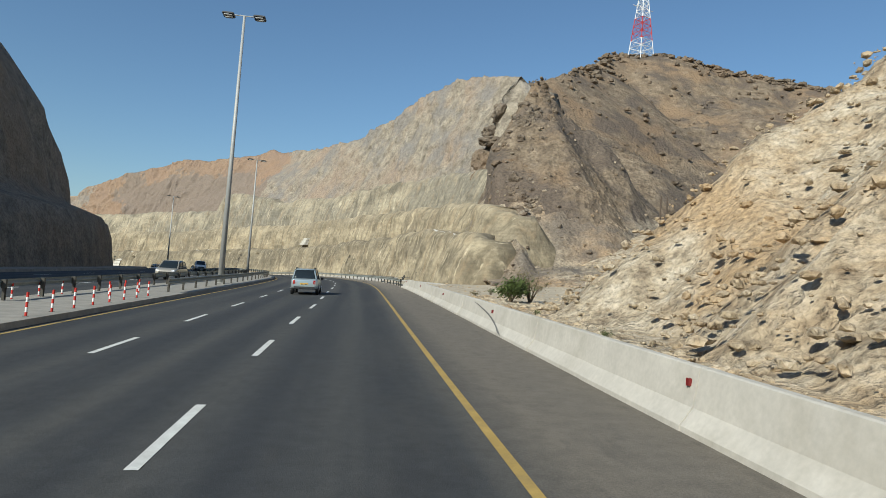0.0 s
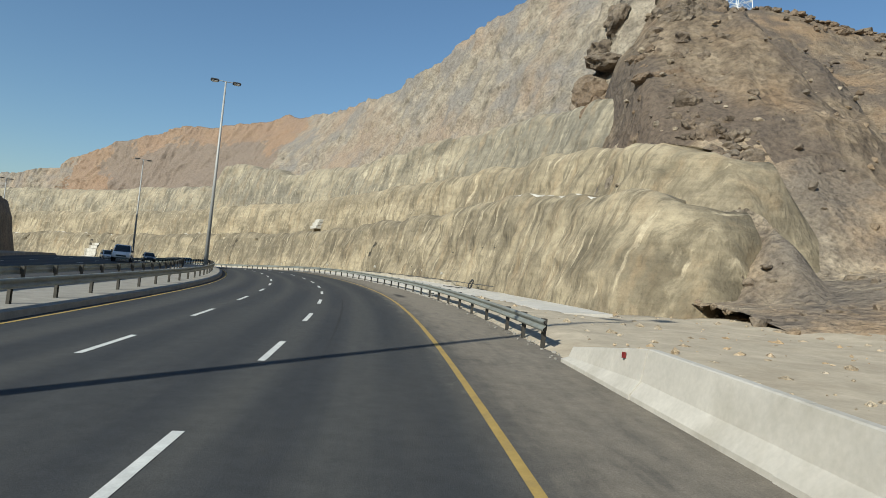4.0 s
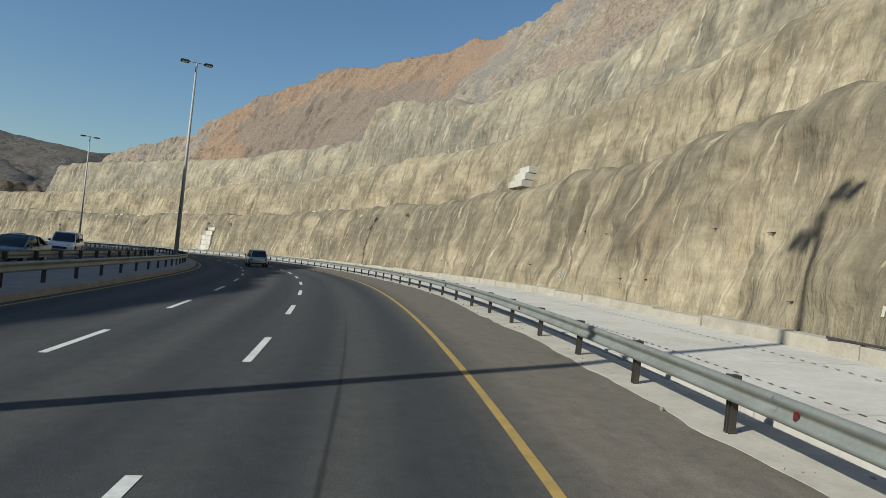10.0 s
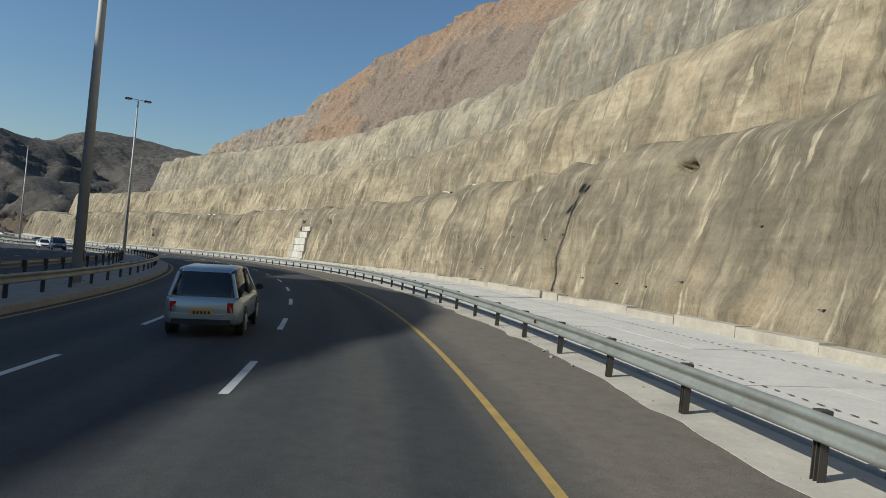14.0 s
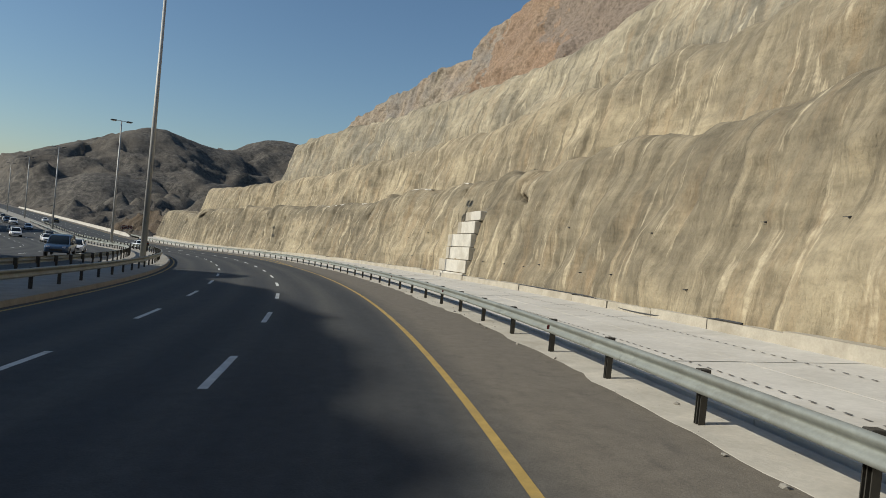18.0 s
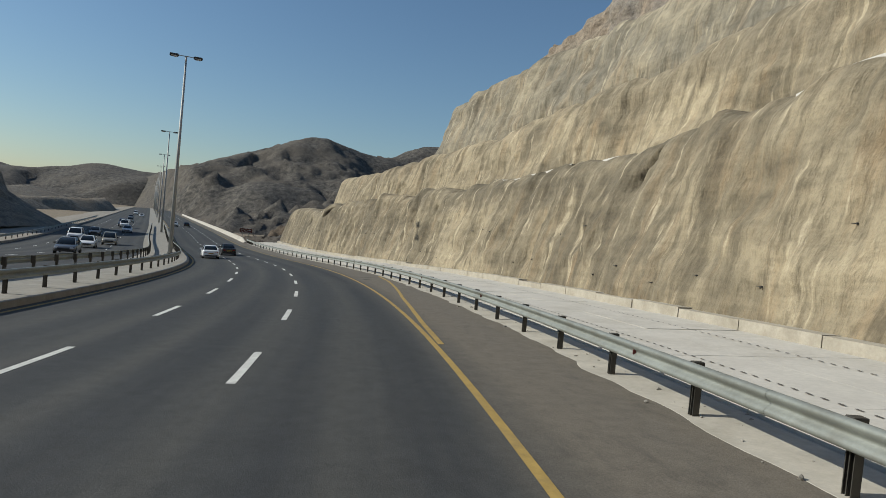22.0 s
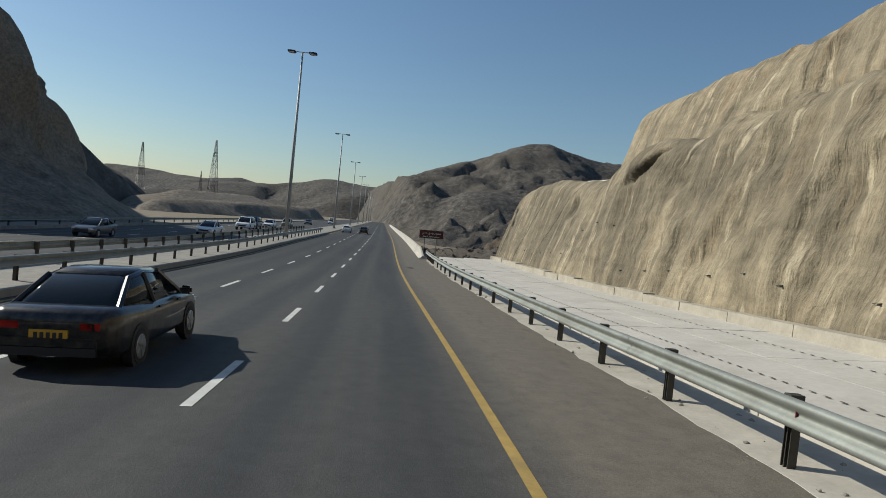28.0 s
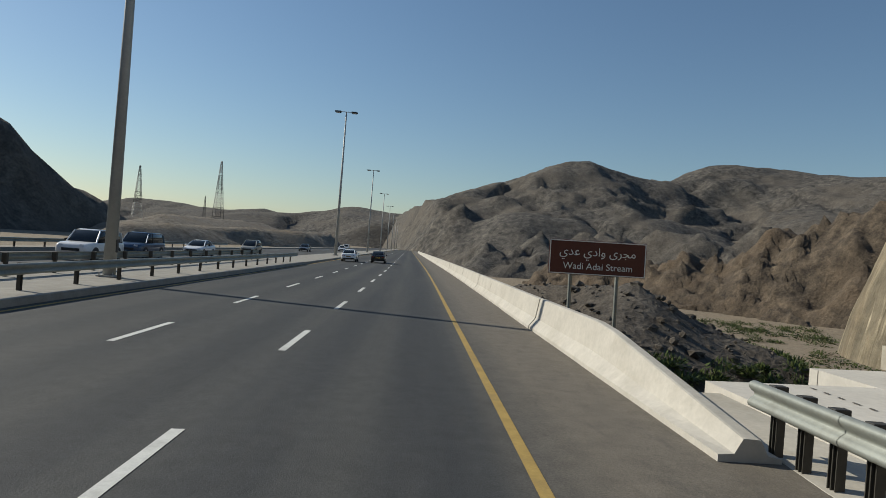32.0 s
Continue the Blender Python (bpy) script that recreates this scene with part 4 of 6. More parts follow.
def post_mesh(height, block):
    bm = bmesh.new()
    for x, sx, sy in ((0.0, 0.012, 0.15), (-0.055, 0.11, 0.012)):
        add_box(bm, 0, x * 0, (height - 0.25) / 2, 0.11 if sy < 0.1 else 0.014, 0.014 if sy < 0.1 else 0.13, height + 0.25)
    add_box(bm, 0, -0.06, (height - 0.25) / 2, 0.1, 0.012, height + 0.25)
    add_box(bm, 0, 0.06, (height - 0.25) / 2, 0.1, 0.012, height + 0.25)
    me = bpy.data.meshes.new("post")
    bm.to_mesh(me)
    bm.free()
    me.materials.append(M_POST)
    bm = bmesh.new()
    add_box(bm, block[0], 0, block[1], block[2], 0.13, block[3])
    bmesh.ops.bevel(bm, geom=bm.edges[:], offset=0.008, segments=1, affect="EDGES")
    mb = bpy.data.meshes.new("spacer")
    bm.to_mesh(mb)
    bm.free()
    mb.materials.append(M_POST)
    return me, mb


POST, SPACER = post_mesh(0.795, (0.0, 0.635, 0.17, 0.34))


def guardrail(label, s0, s1, u, side, posts, base=0.0, bank=BANK, mid=0.64, sway=([0, 1], [0, 0])):
    """side: -1 where the beam faces the left of its posts, 1 the right."""
    root = tagged(new("guardrail"), label, "guardrail", "steel guardrails")
    root.matrix_world = Matrix.Translation(W(s0, u, bank * u + base))
    inv = root.matrix_world.inverted()
    sec = np.array(W_BEAM)
    sec2 = np.concatenate([sec, sec[::-1] + [0.006, 0.0]])
    lap = 0
    for a in np.arange(s0, s1, 4.0):
        b = min(a + 4.0, s1)
        st = np.linspace(a, b, 3)
        S, K = np.meshgrid(st, np.arange(len(sec2) + 1) % len(sec2), indexing="ij")
        off = sec2[K, 0] - 0.006 * (lap % 2)
        v = W(S, u - side * off + np.interp(S, *sway), bank * u + base + mid + sec2[K, 1])
        v = [inv @ Vector(p) for p in v.reshape(-1, 3)]
        mesh_object("beam", v, grid_faces(len(st), len(sec2) + 1, side < 0), M_GALV, root, "", True)
        lap += 1
    for s in posts:
        q = W(s, u - side * 0.12 + np.interp(s, *sway), bank * u + base)
        m = inv @ (Matrix.Translation(q) @ Matrix.Rotation(turn_at(s), 4, "Z"))
        o = new("post", POST)
        o.parent, o.matrix_basis = root, m
        b = new("spacer", SPACER)
        b.parent, b.matrix_basis = o, Matrix.Translation((side * 0.02, 0, 0))
    return root


near_posts = sorted(list(np.arange(53.6, 60, 2.2)) + [s + float(np.interp(s, [61, 98, 135, 160, 197, 223, 249, 287, 326, 365, 392], [0, 0.3, 0.8, 1.1, 0.2, -0.8, 0.4, 0.3, 0.0, -1.1, -1.1])) for s in np.arange(61.5, 393.5, 3.0)] + list(np.arange(394.5, 402.4, 0.52)))
near_rail = guardrail("grey galvanised guardrail with dark posts beside the shoulder", 53.0, 402.6, 2.92, -1, near_posts, sway=([60, 75, 100, 140, 165, 200, 230, 255, 290, 330, 368, 395], [-0.1, -0.14, -0.15, 0.13, 0.0, 0.05, 0.08, -0.04, -0.03, -0.02, -0.12, -0.1]))
inv_rail = near_rail.matrix_world.inverted()
for s in np.arange(60.0, 400, 12.0):
    bm = bmesh.new()
    add_box(bm, -0.02, 0, 0, 0.05, 0.012, 0.1)
    add_box(bm, -0.035, -0.012, 0, 0.05, 0.012, 0.07)
    o = part("reflector", bm, M_REFLECT, near_rail, "small red reflector in the rail")
    o.matrix_basis = inv_rail @ Matrix.Translation(W(s + 0.6, 2.87, BANK * 2.92 + 0.64)) @ Matrix.Rotation(turn_at(s), 4, "Z")
guardrail("grey galvanised guardrail on the median kerb", 23.0, 455.0, -12.15, 1, np.arange(23.5, 455, 3.0), 0.2)
guardrail("grey galvanised guardrail facing the opposite carriageway", 12.0, 455.0, -15.3, -1, np.arange(12.5, 455, 3.0), 0.3)
guardrail("grey galvanised guardrail beyond the opposite carriageway", 268.0, 500.0, -31.2, 1, np.arange(268.5, 500, 4.0), 0.05, 0.02)

# red and white flexible posts in the median opening
M_RED = speckled("red_plastic", (0.5, 0.04, 0.03), 0.5, 0.1, 5.0, 0.02)
M_PLASTIC = speckled("white_plastic", (0.75, 0.74, 0.72), 0.5, 0.05, 5.0, 0.02)
for s, u in [(7.0 + 1.75 * k, -11.7 - 0.045 * k) for k in range(8)] + [(9.0 + 2.2 * k, -15.3 - 0.02 * k) for k in range(5)] + [(17.5 + 2.0 * k, -13.2) for k in range(3)]:
    root = tagged(new("bollard"), "red and white striped flexible road post", "bollard", "striped posts in the median opening")
    root.matrix_world = Matrix.Translation(W(s, u, BANK * u + 0.2)) @ Matrix.Rotation(0.02 * math.sin(s * 9), 4, "X")
    for k in range(5):
        bm = bmesh.new()
        add_cyl(bm, (0, 0, 0.15 * k), (0, 0, 0.15 * k + 0.15), 0.04, 0.04, 10)
        part("band", bm, M_RED if k % 2 == 0 else M_PLASTIC, root)
    bm = bmesh.new()
    add_cyl(bm, (0, 0, -0.02), (0, 0, 0.03), 0.1, 0.09, 12)
    part("foot", bm, mat("black_rubber", (0.03, 0.03, 0.03), 0.8) if "black_rubber" not in bpy.data.materials else bpy.data.materials["black_rubber"], root)
M_RUBBER = bpy.data.materials["black_rubber"]
M_LENS = mat("lamp_lens", (0.5, 0.5, 0.48), 0.2)
M_DARK = speckled("dark_steel", (0.07, 0.07, 0.07), 0.5, 0.2, 3.0, 0.05, 0.3)


# ---- street lamps on the median ----
def street_lamp(s, u, height=22.0):
    root = tagged(new("street_lamp"), "tall tapered grey steel street lamp with two lamp heads", "street lamp", "street lamps along the median")
    bm = bmesh.new()
    add_cyl(bm, (0, 0, 0), (0, 0, height), 0.24, 0.1, 12)
    part("pole", bm, M_POLE, root, smooth=True)
    bm = bmesh.new()
    add_box(bm, 0, 0, 0.03, 0.7, 0.7, 0.06)
    for x in (-0.26, 0.26):
        for y in (-0.26, 0.26):
            add_cyl(bm, (x, y, 0.05), (x, y, 0.16), 0.03, 0.03, 6)
    part("base_plate", bm, M_POLE, root)
    bm = bmesh.new()
    add_box(bm, 0.12, 0, 1.2, 0.26, 0.16, 0.5)
    part("service_door", bm, M_DARK, root)
    bm = bmesh.new()
    add_cyl(bm, (-1.0, 0, height + 0.05), (1.0, 0, height + 0.05), 0.05, 0.05, 8)
    part("arm", bm, M_POLE, root)
    for x in (-1.25, 1.25):
        for y in (-0.28, 0.28):
            bm = bmesh.new()
            vs = add_box(bm, x, y, height + 0.02, 0.95, 0.4, 0.2)
            bmesh.ops.bevel(bm, geom=bm.edges[:], offset=0.06, segments=2, affect="EDGES")
            head = part("lamp_head", bm, M_DARK, root)
            bm = bmesh.new()
            add_box(bm, x, y, height - 0.1, 0.6, 0.28, 0.05)
            part("lens", bm, M_LENS, head)
    root.matrix_world = Matrix.Translation(W(s, u, BANK * u + 0.25)) @ Matrix.Rotation(turn_at(s), 4, "Z")
    return root


LAMP_U = ([0, 200, 270, 345], [-12.75, -12.75, -12.95, -13.1])
first_lamp = street_lamp(39.5, -12.75)
for s in (-36, 118.0, 194, 269, 345.3, 420.5, 494, 568, 642, 716, 790, 864, 938):
    copy_thing(first_lamp, Matrix.Translation(W(s, np.interp(s, *LAMP_U), BANK * -13.1 + 0.25)) @ Matrix.Rotation(turn_at(s), 4, "Z"))

# ---- painted lane dashes ----
dash_n = np.arange(-12, 75)
dash_far = 4.4 + 8.313 * dash_n
dash_far = dash_far + np.interp(dash_far, [0, 20, 61, 94, 128, 160, 210, 236, 279, 288, 313, 378, 395, 402], [0, -1.4, -1.75, -2.05, -0.5, -2.05, -2.7, -1.15, 0.45, 0.8, 0.75, -0.8, -0.5, -1.2])
lanes = tagged(new("lane_line"), "broken white lane lines painted on the asphalt", "road marking", kind="structure")
for f in dash_far:
    for line in (LINE_1, LINE_2):
        st = np.linspace(f - 3.0, f, 4)
        S, U = np.meshgrid(st, np.array([0.075, -0.075]), indexing="ij")
        U = U + np.interp(S, *line)
        mesh_object("dash", W(S, U, BANK * U + 0.006).reshape(-1, 3), grid_faces(4, 2, True), M_WHITE, lanes, "", False)
for f in np.arange(-60, 500, 10.0):
    for line in (-19.8, -23.4, -27.0):
        st = np.array([f, f + 3.0])
        S, U = np.meshgrid(st, np.array([line + 0.07, line - 0.07]), indexing="ij")
        mesh_object("dash", W(S, U, 0.02 * U - 0.092).reshape(-1, 3), grid_faces(2, 2, True), M_WHITE, lanes, "", False)
for name, u, w in (("edge_line", -10.95, 0.07),):
    tagged(ribbon(name, s_road, [(u + w, 0.006), (u - w, 0.006)], M_YELLOW), "faded yellow inner edge line", "road marking", kind="structure")
st = np.linspace(281, 313, 22)
uu = np.interp(st, [281, 285, 288.4, 294.3, 304, 307, 313], [0.17, 0.26, 0.45, 0.84, 1.85, 2.15, 2.6])
S, K = np.meshgrid(st, [0, 1], indexing="ij")
U = uu[:, None] + np.array([0.075, -0.075])[None]
extra = mesh_object("edge_line", W(S, U, BANK * U + 0.006).reshape(-1, 3), grid_faces(len(st), 2, True), M_YELLOW, None, "", False)
tagged(extra, "second yellow line drifting across the shoulder", "road marking", kind="structure")

# ---- apron slabs, gutter slots, kerb blocks at the wall foot ----
M_JOINT = mat("dark_joint", (0.12, 0.11, 0.1), 0.95)
M_STRIP = speckled("strip_concrete", (0.47, 0.435, 0.365), 0.92, 0.16, 1.3, 0.3, dirt=(0.33, 0.3, 0.24))
M_FOOT = speckled("kerb_block_concrete", (0.43, 0.39, 0.315), 0.9, 0.16, 1.6, 0.3, dirt=(0.29, 0.255, 0.195))
ss_ = np.arange(76, 406, 0.4)
edge_u = 2.7 + 0.09 * fbm(ss_ / 1.1, ss_ * 0, 3, 91) + 0.13 * vnoise(ss_ / 9, ss_ * 0, 93)
U = np.stack([edge_u, edge_u + 0.05, ss_ * 0 + 3.3, ss_ * 0 + 3.9, ss_ * 0 + 4.1], 1)
H = np.stack([ss_ * 0 - 0.02, ss_ * 0 + 0.004, ss_ * 0 + 0.025, ss_ * 0 + 0.03, ss_ * 0 - 0.25], 1) + BANK * U
strip = mesh_object("verge", W(ss_[:, None], U, H).reshape(-1, 3), grid_faces(len(ss_), 5, False), M_STRIP, None, "", False)
tagged(strip, "rough pale concrete strip under the guardrail posts", "verge", kind="structure")
slab_rng = random.Random(4)
for a in np.arange(66.0, 413.9, 4.75):
    for u0, u1 in ((float(np.interp(a, [66, 72, 85], [7.0, 6.2, 3.95])), 7.1), (7.1, 10.25)):
        j = slab_rng.uniform(-0.008, 0.008)
        b = min(a + 4.75, 406.3 if u0 < 7 else 408.3)
        if b < a + 0.3 or u1 < u0 + 0.25:
            continue
        S = np.array([a + 0.015, b - 0.015])
        vs = []
        for h in (-0.25, 0.1):
            for s in S:
                for u in (u0 + 0.012, u1 - 0.012):
                    vs.append(W(s, u, BANK * u + h + j + 0.012 * (u - 4)))
        mesh_object("slab", vs, [(0, 1, 3, 2), (4, 6, 7, 5), (0, 4, 5, 1), (1, 5, 7, 3), (3, 7, 6, 2), (2, 6, 4, 0)], M_SLAB, apron, "", False)
vs, fs = [], []
for u in (5.65, 8.5):
    for s in np.arange(84, 406, 0.36):
        k = len(vs)
        for ds, du in ((0, 0), (0.16, 0.01), (0.16, 0.065), (0, 0.055)):
            vs.append(W(s + ds, u + du, BANK * (u + du) + 0.116 + 0.012 * (u - 4)))
        fs.append((k, k + 1, k + 2, k + 3))
slots = mesh_object("drain_slot", vs, fs, M_JOINT, apron, "dark slots in rows across the apron", False)
slots["kind"] = "stuff"
plinth = tagged(new("kerb"), "pale concrete kerb blocks at the foot of the wall", "kerb", kind="structure")
for a in np.arange(97.6, 410, 3.4):
    hgt = 0.42 + slab_rng.uniform(-0.05, 0.06)
    u0 = 10.2 + slab_rng.uniform(-0.03, 0.03)
    vs = []
    for h in (-0.1, hgt + 0.1):
        for s in (a + 0.02, a + 3.38):
            for u in (u0, u0 + 0.55):
                vs.append(W(s, u, BANK * u + h))
    mesh_object("kerb_block", vs, [(0, 1, 3, 2), (4, 6, 7, 5), (0, 4, 5, 1), (1, 5, 7, 3), (3, 7, 6, 2), (2, 6, 4, 0)], M_FOOT, plinth, "", False)

# stepped white channels on the wall
M_BLOCK = speckled("white_concrete", (0.56, 0.53, 0.46), 0.85, 0.14, 1.2, 0.2, dirt=(0.36, 0.32, 0.25))


def steps(rows, base_u, lean, label):
    """Courses of cast blocks with a narrow side block each. rows: (height of the foot, start, joint and end along the road, rise)."""
    root = tagged(new("channel"), label, "channel", "stepped concrete channels")
    for k, (h, start, joint, end, rise) in enumerate(rows):
        u0 = base_u + lean * k
        for a, b, du in ((start, joint - 0.03, 0.0), (joint, end, 0.07)):
            bm = bmesh.new()
            vs = [bm.verts.new(W(x, u, z)) for z in (h, h + rise - 0.05) for x, u in ((a, u0 + du), (b, u0 + du), (b, u0 + 1.5), (a, u0 + 1.5))]
            for f in ((0, 1, 2, 3), (7, 6, 5, 4), (0, 4, 5, 1), (1, 5, 6, 2), (2, 6, 7, 3), (3, 7, 4, 0)):
                bm.faces.new([vs[i] for i in f])
            bmesh.ops.recalc_face_normals(bm, faces=bm.faces)
            bmesh.ops.bevel(bm, geom=bm.edges[:], offset=0.03, segments=1, affect="EDGES")
            part("block", bm, M_BLOCK if du == 0 else M_FOOT, root)
    return root


steps([(0.2, 261.4, 266.5, 268.5, 0.92), (1.12, 261.35, 266.0, 267.6, 1.02), (2.14, 261.3, 265.5, 266.6, 1.04), (3.18, 261.6, 265.8, 266.9, 1.06), (4.26, 261.5, 264.3, 265.3, 1.0), (5.3, 260.95, 262.9, 264.2, 0.75)], 10.38, 0.17, "stepped white concrete channel down the wall")
steps([(9.9, 170.2, 172.5, 173.1, 0.7), (10.6, 170.2, 172.3, 172.8, 0.68), (11.3, 170.2, 172.0, 172.5, 0.66)], 16.6, 0.3, "stepped white concrete channel on the bench")

# weep pipes with short rods in the wall
pipe_rng = random.Random(9)
pipe_mesh = bmesh.new()
add_cyl(pipe_mesh, (0.1, 0, 0), (-0.1, 0, -0.03), 0.03, 0.03, 6)
add_cyl(pipe_mesh, (-0.09, 0, -0.02), (-0.09, 0.2, -0.02), 0.009, 0.012, 5)
pm = bpy.data.meshes.new("weep_pipe")
pipe_mesh.to_mesh(pm)
pipe_mesh.free()
pm.materials.append(M_DARK)
for s in np.arange(88, 402, 2.9):
    h = 2.0 + pipe_rng.uniform(-0.25, 0.35) + (2.2 if pipe_rng.random() < 0.25 else 0)
    s = s + pipe_rng.uniform(-0.5, 0.5)
    o = new("weep_pipe", pm)
    o.parent = WALLS["wall_lower"][4]
    o.matrix_basis = Matrix.Translation(W(s, on_wall("wall_lower", s, h), h)) @ Matrix.Rotation(turn_at(s), 4, "Z")


def tube(name, pts, r, material, label, category, n=6):
    bm = bmesh.new()
    pts = [Vector(p) for p in pts]
    rings = []
    for i, p in enumerate(pts):
        d = (pts[min(i + 1, len(pts) - 1)] - pts[max(i - 1, 0)]).normalized()
        a = d.orthogonal().normalized()
        c = d.cross(a)
        rings.append([bm.verts.new(p + r * (math.cos(k * 2 * math.pi / n) * a + math.sin(k * 2 * math.pi / n) * c)) for k in range(n)])
    for x, y in zip(rings, rings[1:]):
        for k in range(n):
            bm.faces.new((x[k], x[(k + 1) % n], y[(k + 1) % n], y[k]))
    bmesh.ops.recalc_face_normals(bm, faces=bm.faces)
    ob = part(name, bm, material, smooth=True)
    return tagged(ob, label, category)


def wall_point(s, h, out=0.03):
    return W(s, on_wall("wall_lower", s, h) - out, h)


hose = []
for s in np.arange(232, 262, 0.6):
    hose.append(W(s, 10.1 - 0.12 * abs(math.sin(s * 0.35)) + 0.25, BANK * 10.2 + 0.55 - 0.3 * max(0, math.sin(s * 0.35))))
tube("hose", hose, 0.035, M_DARK, "black hose draped along the kerb blocks", "hose")
tube("hose", [W(s, 10.15 + 0.1 * math.sin(s), 0.42 + 0.6) for s in np.arange(86, 130, 0.8)], 0.035, M_DARK, "black hose lying along the wall foot", "hose")
loop = []
for k in range(150):
    a = k * 0.33
    rr = 0.4 + 0.06 * math.sin(k * 0.7)
    loop.append(W(91.4 + rr * math.cos(a), 9.95 + 0.05 * math.sin(k * 1.3) + 0.15 * math.sin(a), BANK * 10 + 0.55 + rr * math.sin(a)))
loop += [W(91.6 + 0.25 * k, 9.6 - 0.22 * k, BANK * 9 + 0.2) for k in range(8)]
tube("hose_coil", loop, 0.035, M_RUBBER, "coil of black hose leaning at the wall foot", "hose")

for line in (((389.8, 7.2), (391.0, 6.5), (391.8, 4.9), (393.6, 2.9), (394.1, 1.6)), ((398.1, 6.9), (399.6, 4.8), (401.5, 2.3), (402.0, 1.2))):
    a = np.array(line)
    hs_ = np.arange(a[0, 1], a[-1, 1], -0.25)
    tube("cable", [wall_point(float(np.interp(-h, -a[:, 1], a[:, 0])), h, 0.02) for h in hs_], 0.012, M_DARK, "thin dark cable running down the sprayed concrete", "cable", 5)

# painted marks low on the wall
M_MARK = mat("white_marking_paint", (0.48, 0.46, 0.4), 0.8)
for s, h in ((102.5, 1.5), (109.0, 1.7), (172.3, 1.8), (128.0, 1.7), (150.0, 1.7)):
    mark = tagged(new("painted_mark"), "small white painted marks low on the wall", "painted mark", "painted marks on the wall")
    for k in range(4):
        vs = []
        for ds, dh in ((0, 0), (0.1, 0.02), (0.12, 0.3), (0.02, 0.28)):
            q0 = s + 0.2 * k + ds
            vs.append(W(q0, on_wall("wall_lower", q0, h + dh) - 0.05, h + dh))
        mesh_object("bar", vs, [(0, 3, 2, 1)], M_MARK, mark, "", False)

# ---- brown sign ----
M_BROWN = speckled("brown_sign_sheet", (0.1, 0.028, 0.018), 0.45, 0.06, 1.5, 0.02)
M_SIGN_WHITE = mat("sign_white", (0.75, 0.74, 0.7), 0.5)
sign = tagged(new("road_sign"), "brown road sign with white border and lettering on two steel posts", "road sign")
bm = bmesh.new()
add_box(bm, 0, 0, 0, 2.75, 0.06, 0.98)
bmesh.ops.bevel(bm, geom=bm.edges[:], offset=0.02, segments=1, affect="EDGES")
part("panel", bm, M_BROWN, sign)
for x, z, sx, sz in ((0, 0.465, 2.7, 0.025), (0, -0.465, 2.7, 0.025), (-1.345, 0, 0.025, 0.95), (1.345, 0, 0.025, 0.95)):
    bm = bmesh.new()
    add_box(bm, x, -0.034, z, sx, 0.012, sz)
    part("border", bm, M_SIGN_WHITE, sign)
for x in (-0.72, 0.6):
    bm = bmesh.new()
    add_cyl(bm, (x, 0.09, -5.5), (x, 0.09, 0.5), 0.055, 0.055, 10)
    part("sign_post", bm, M_GALV, sign)
    bm = bmesh.new()
    add_box(bm, x, 0.05, 0.3, 0.2, 0.05, 0.06)
    add_box(bm, x, 0.05, -0.3, 0.2, 0.05, 0.06)
    part("bracket", bm, M_GALV, sign)


def text_part(body, size, x, z, parent):
    cu = bpy.data.curves.new("lettering", "FONT")
    cu.body, cu.size, cu.extrude, cu.align_x, cu.align_y = body, size, 0.004, "CENTER", "CENTER"
    tmp = bpy.data.objects.new("lettering_tmp", cu)
    scene.collection.objects.link(tmp)
    me = bpy.data.meshes.new_from_object(tmp.evaluated_get(bpy.context.evaluated_depsgraph_get()))
    bpy.data.objects.remove(tmp)
    me.materials.append(M_SIGN_WHITE)
    ob = new("lettering", me)
    ob.parent = parent
    ob.matrix_basis = Matrix.Translation((x, -0.036, z)) @ Matrix.Rotation(radians(90), 4, "X")
    return ob


text_part("Wadi Adai Stream", 0.265, 0.02, -0.25, sign)
text_part("\ufef1\ufeaa\ufecb \ufef1\ufea9\ufe8d\ufeed \ufeef\ufeae\ufea0\ufee3", 0.33, 0.0, 0.16, sign)
sign.matrix_world = Matrix.Translation(W(413.2, 3.85, 2.32)) @ Matrix.Rotation(turn_at(408) - radians(4), 4, "Z") @ Matrix.Rotation(radians(-1.0), 4, "Y")


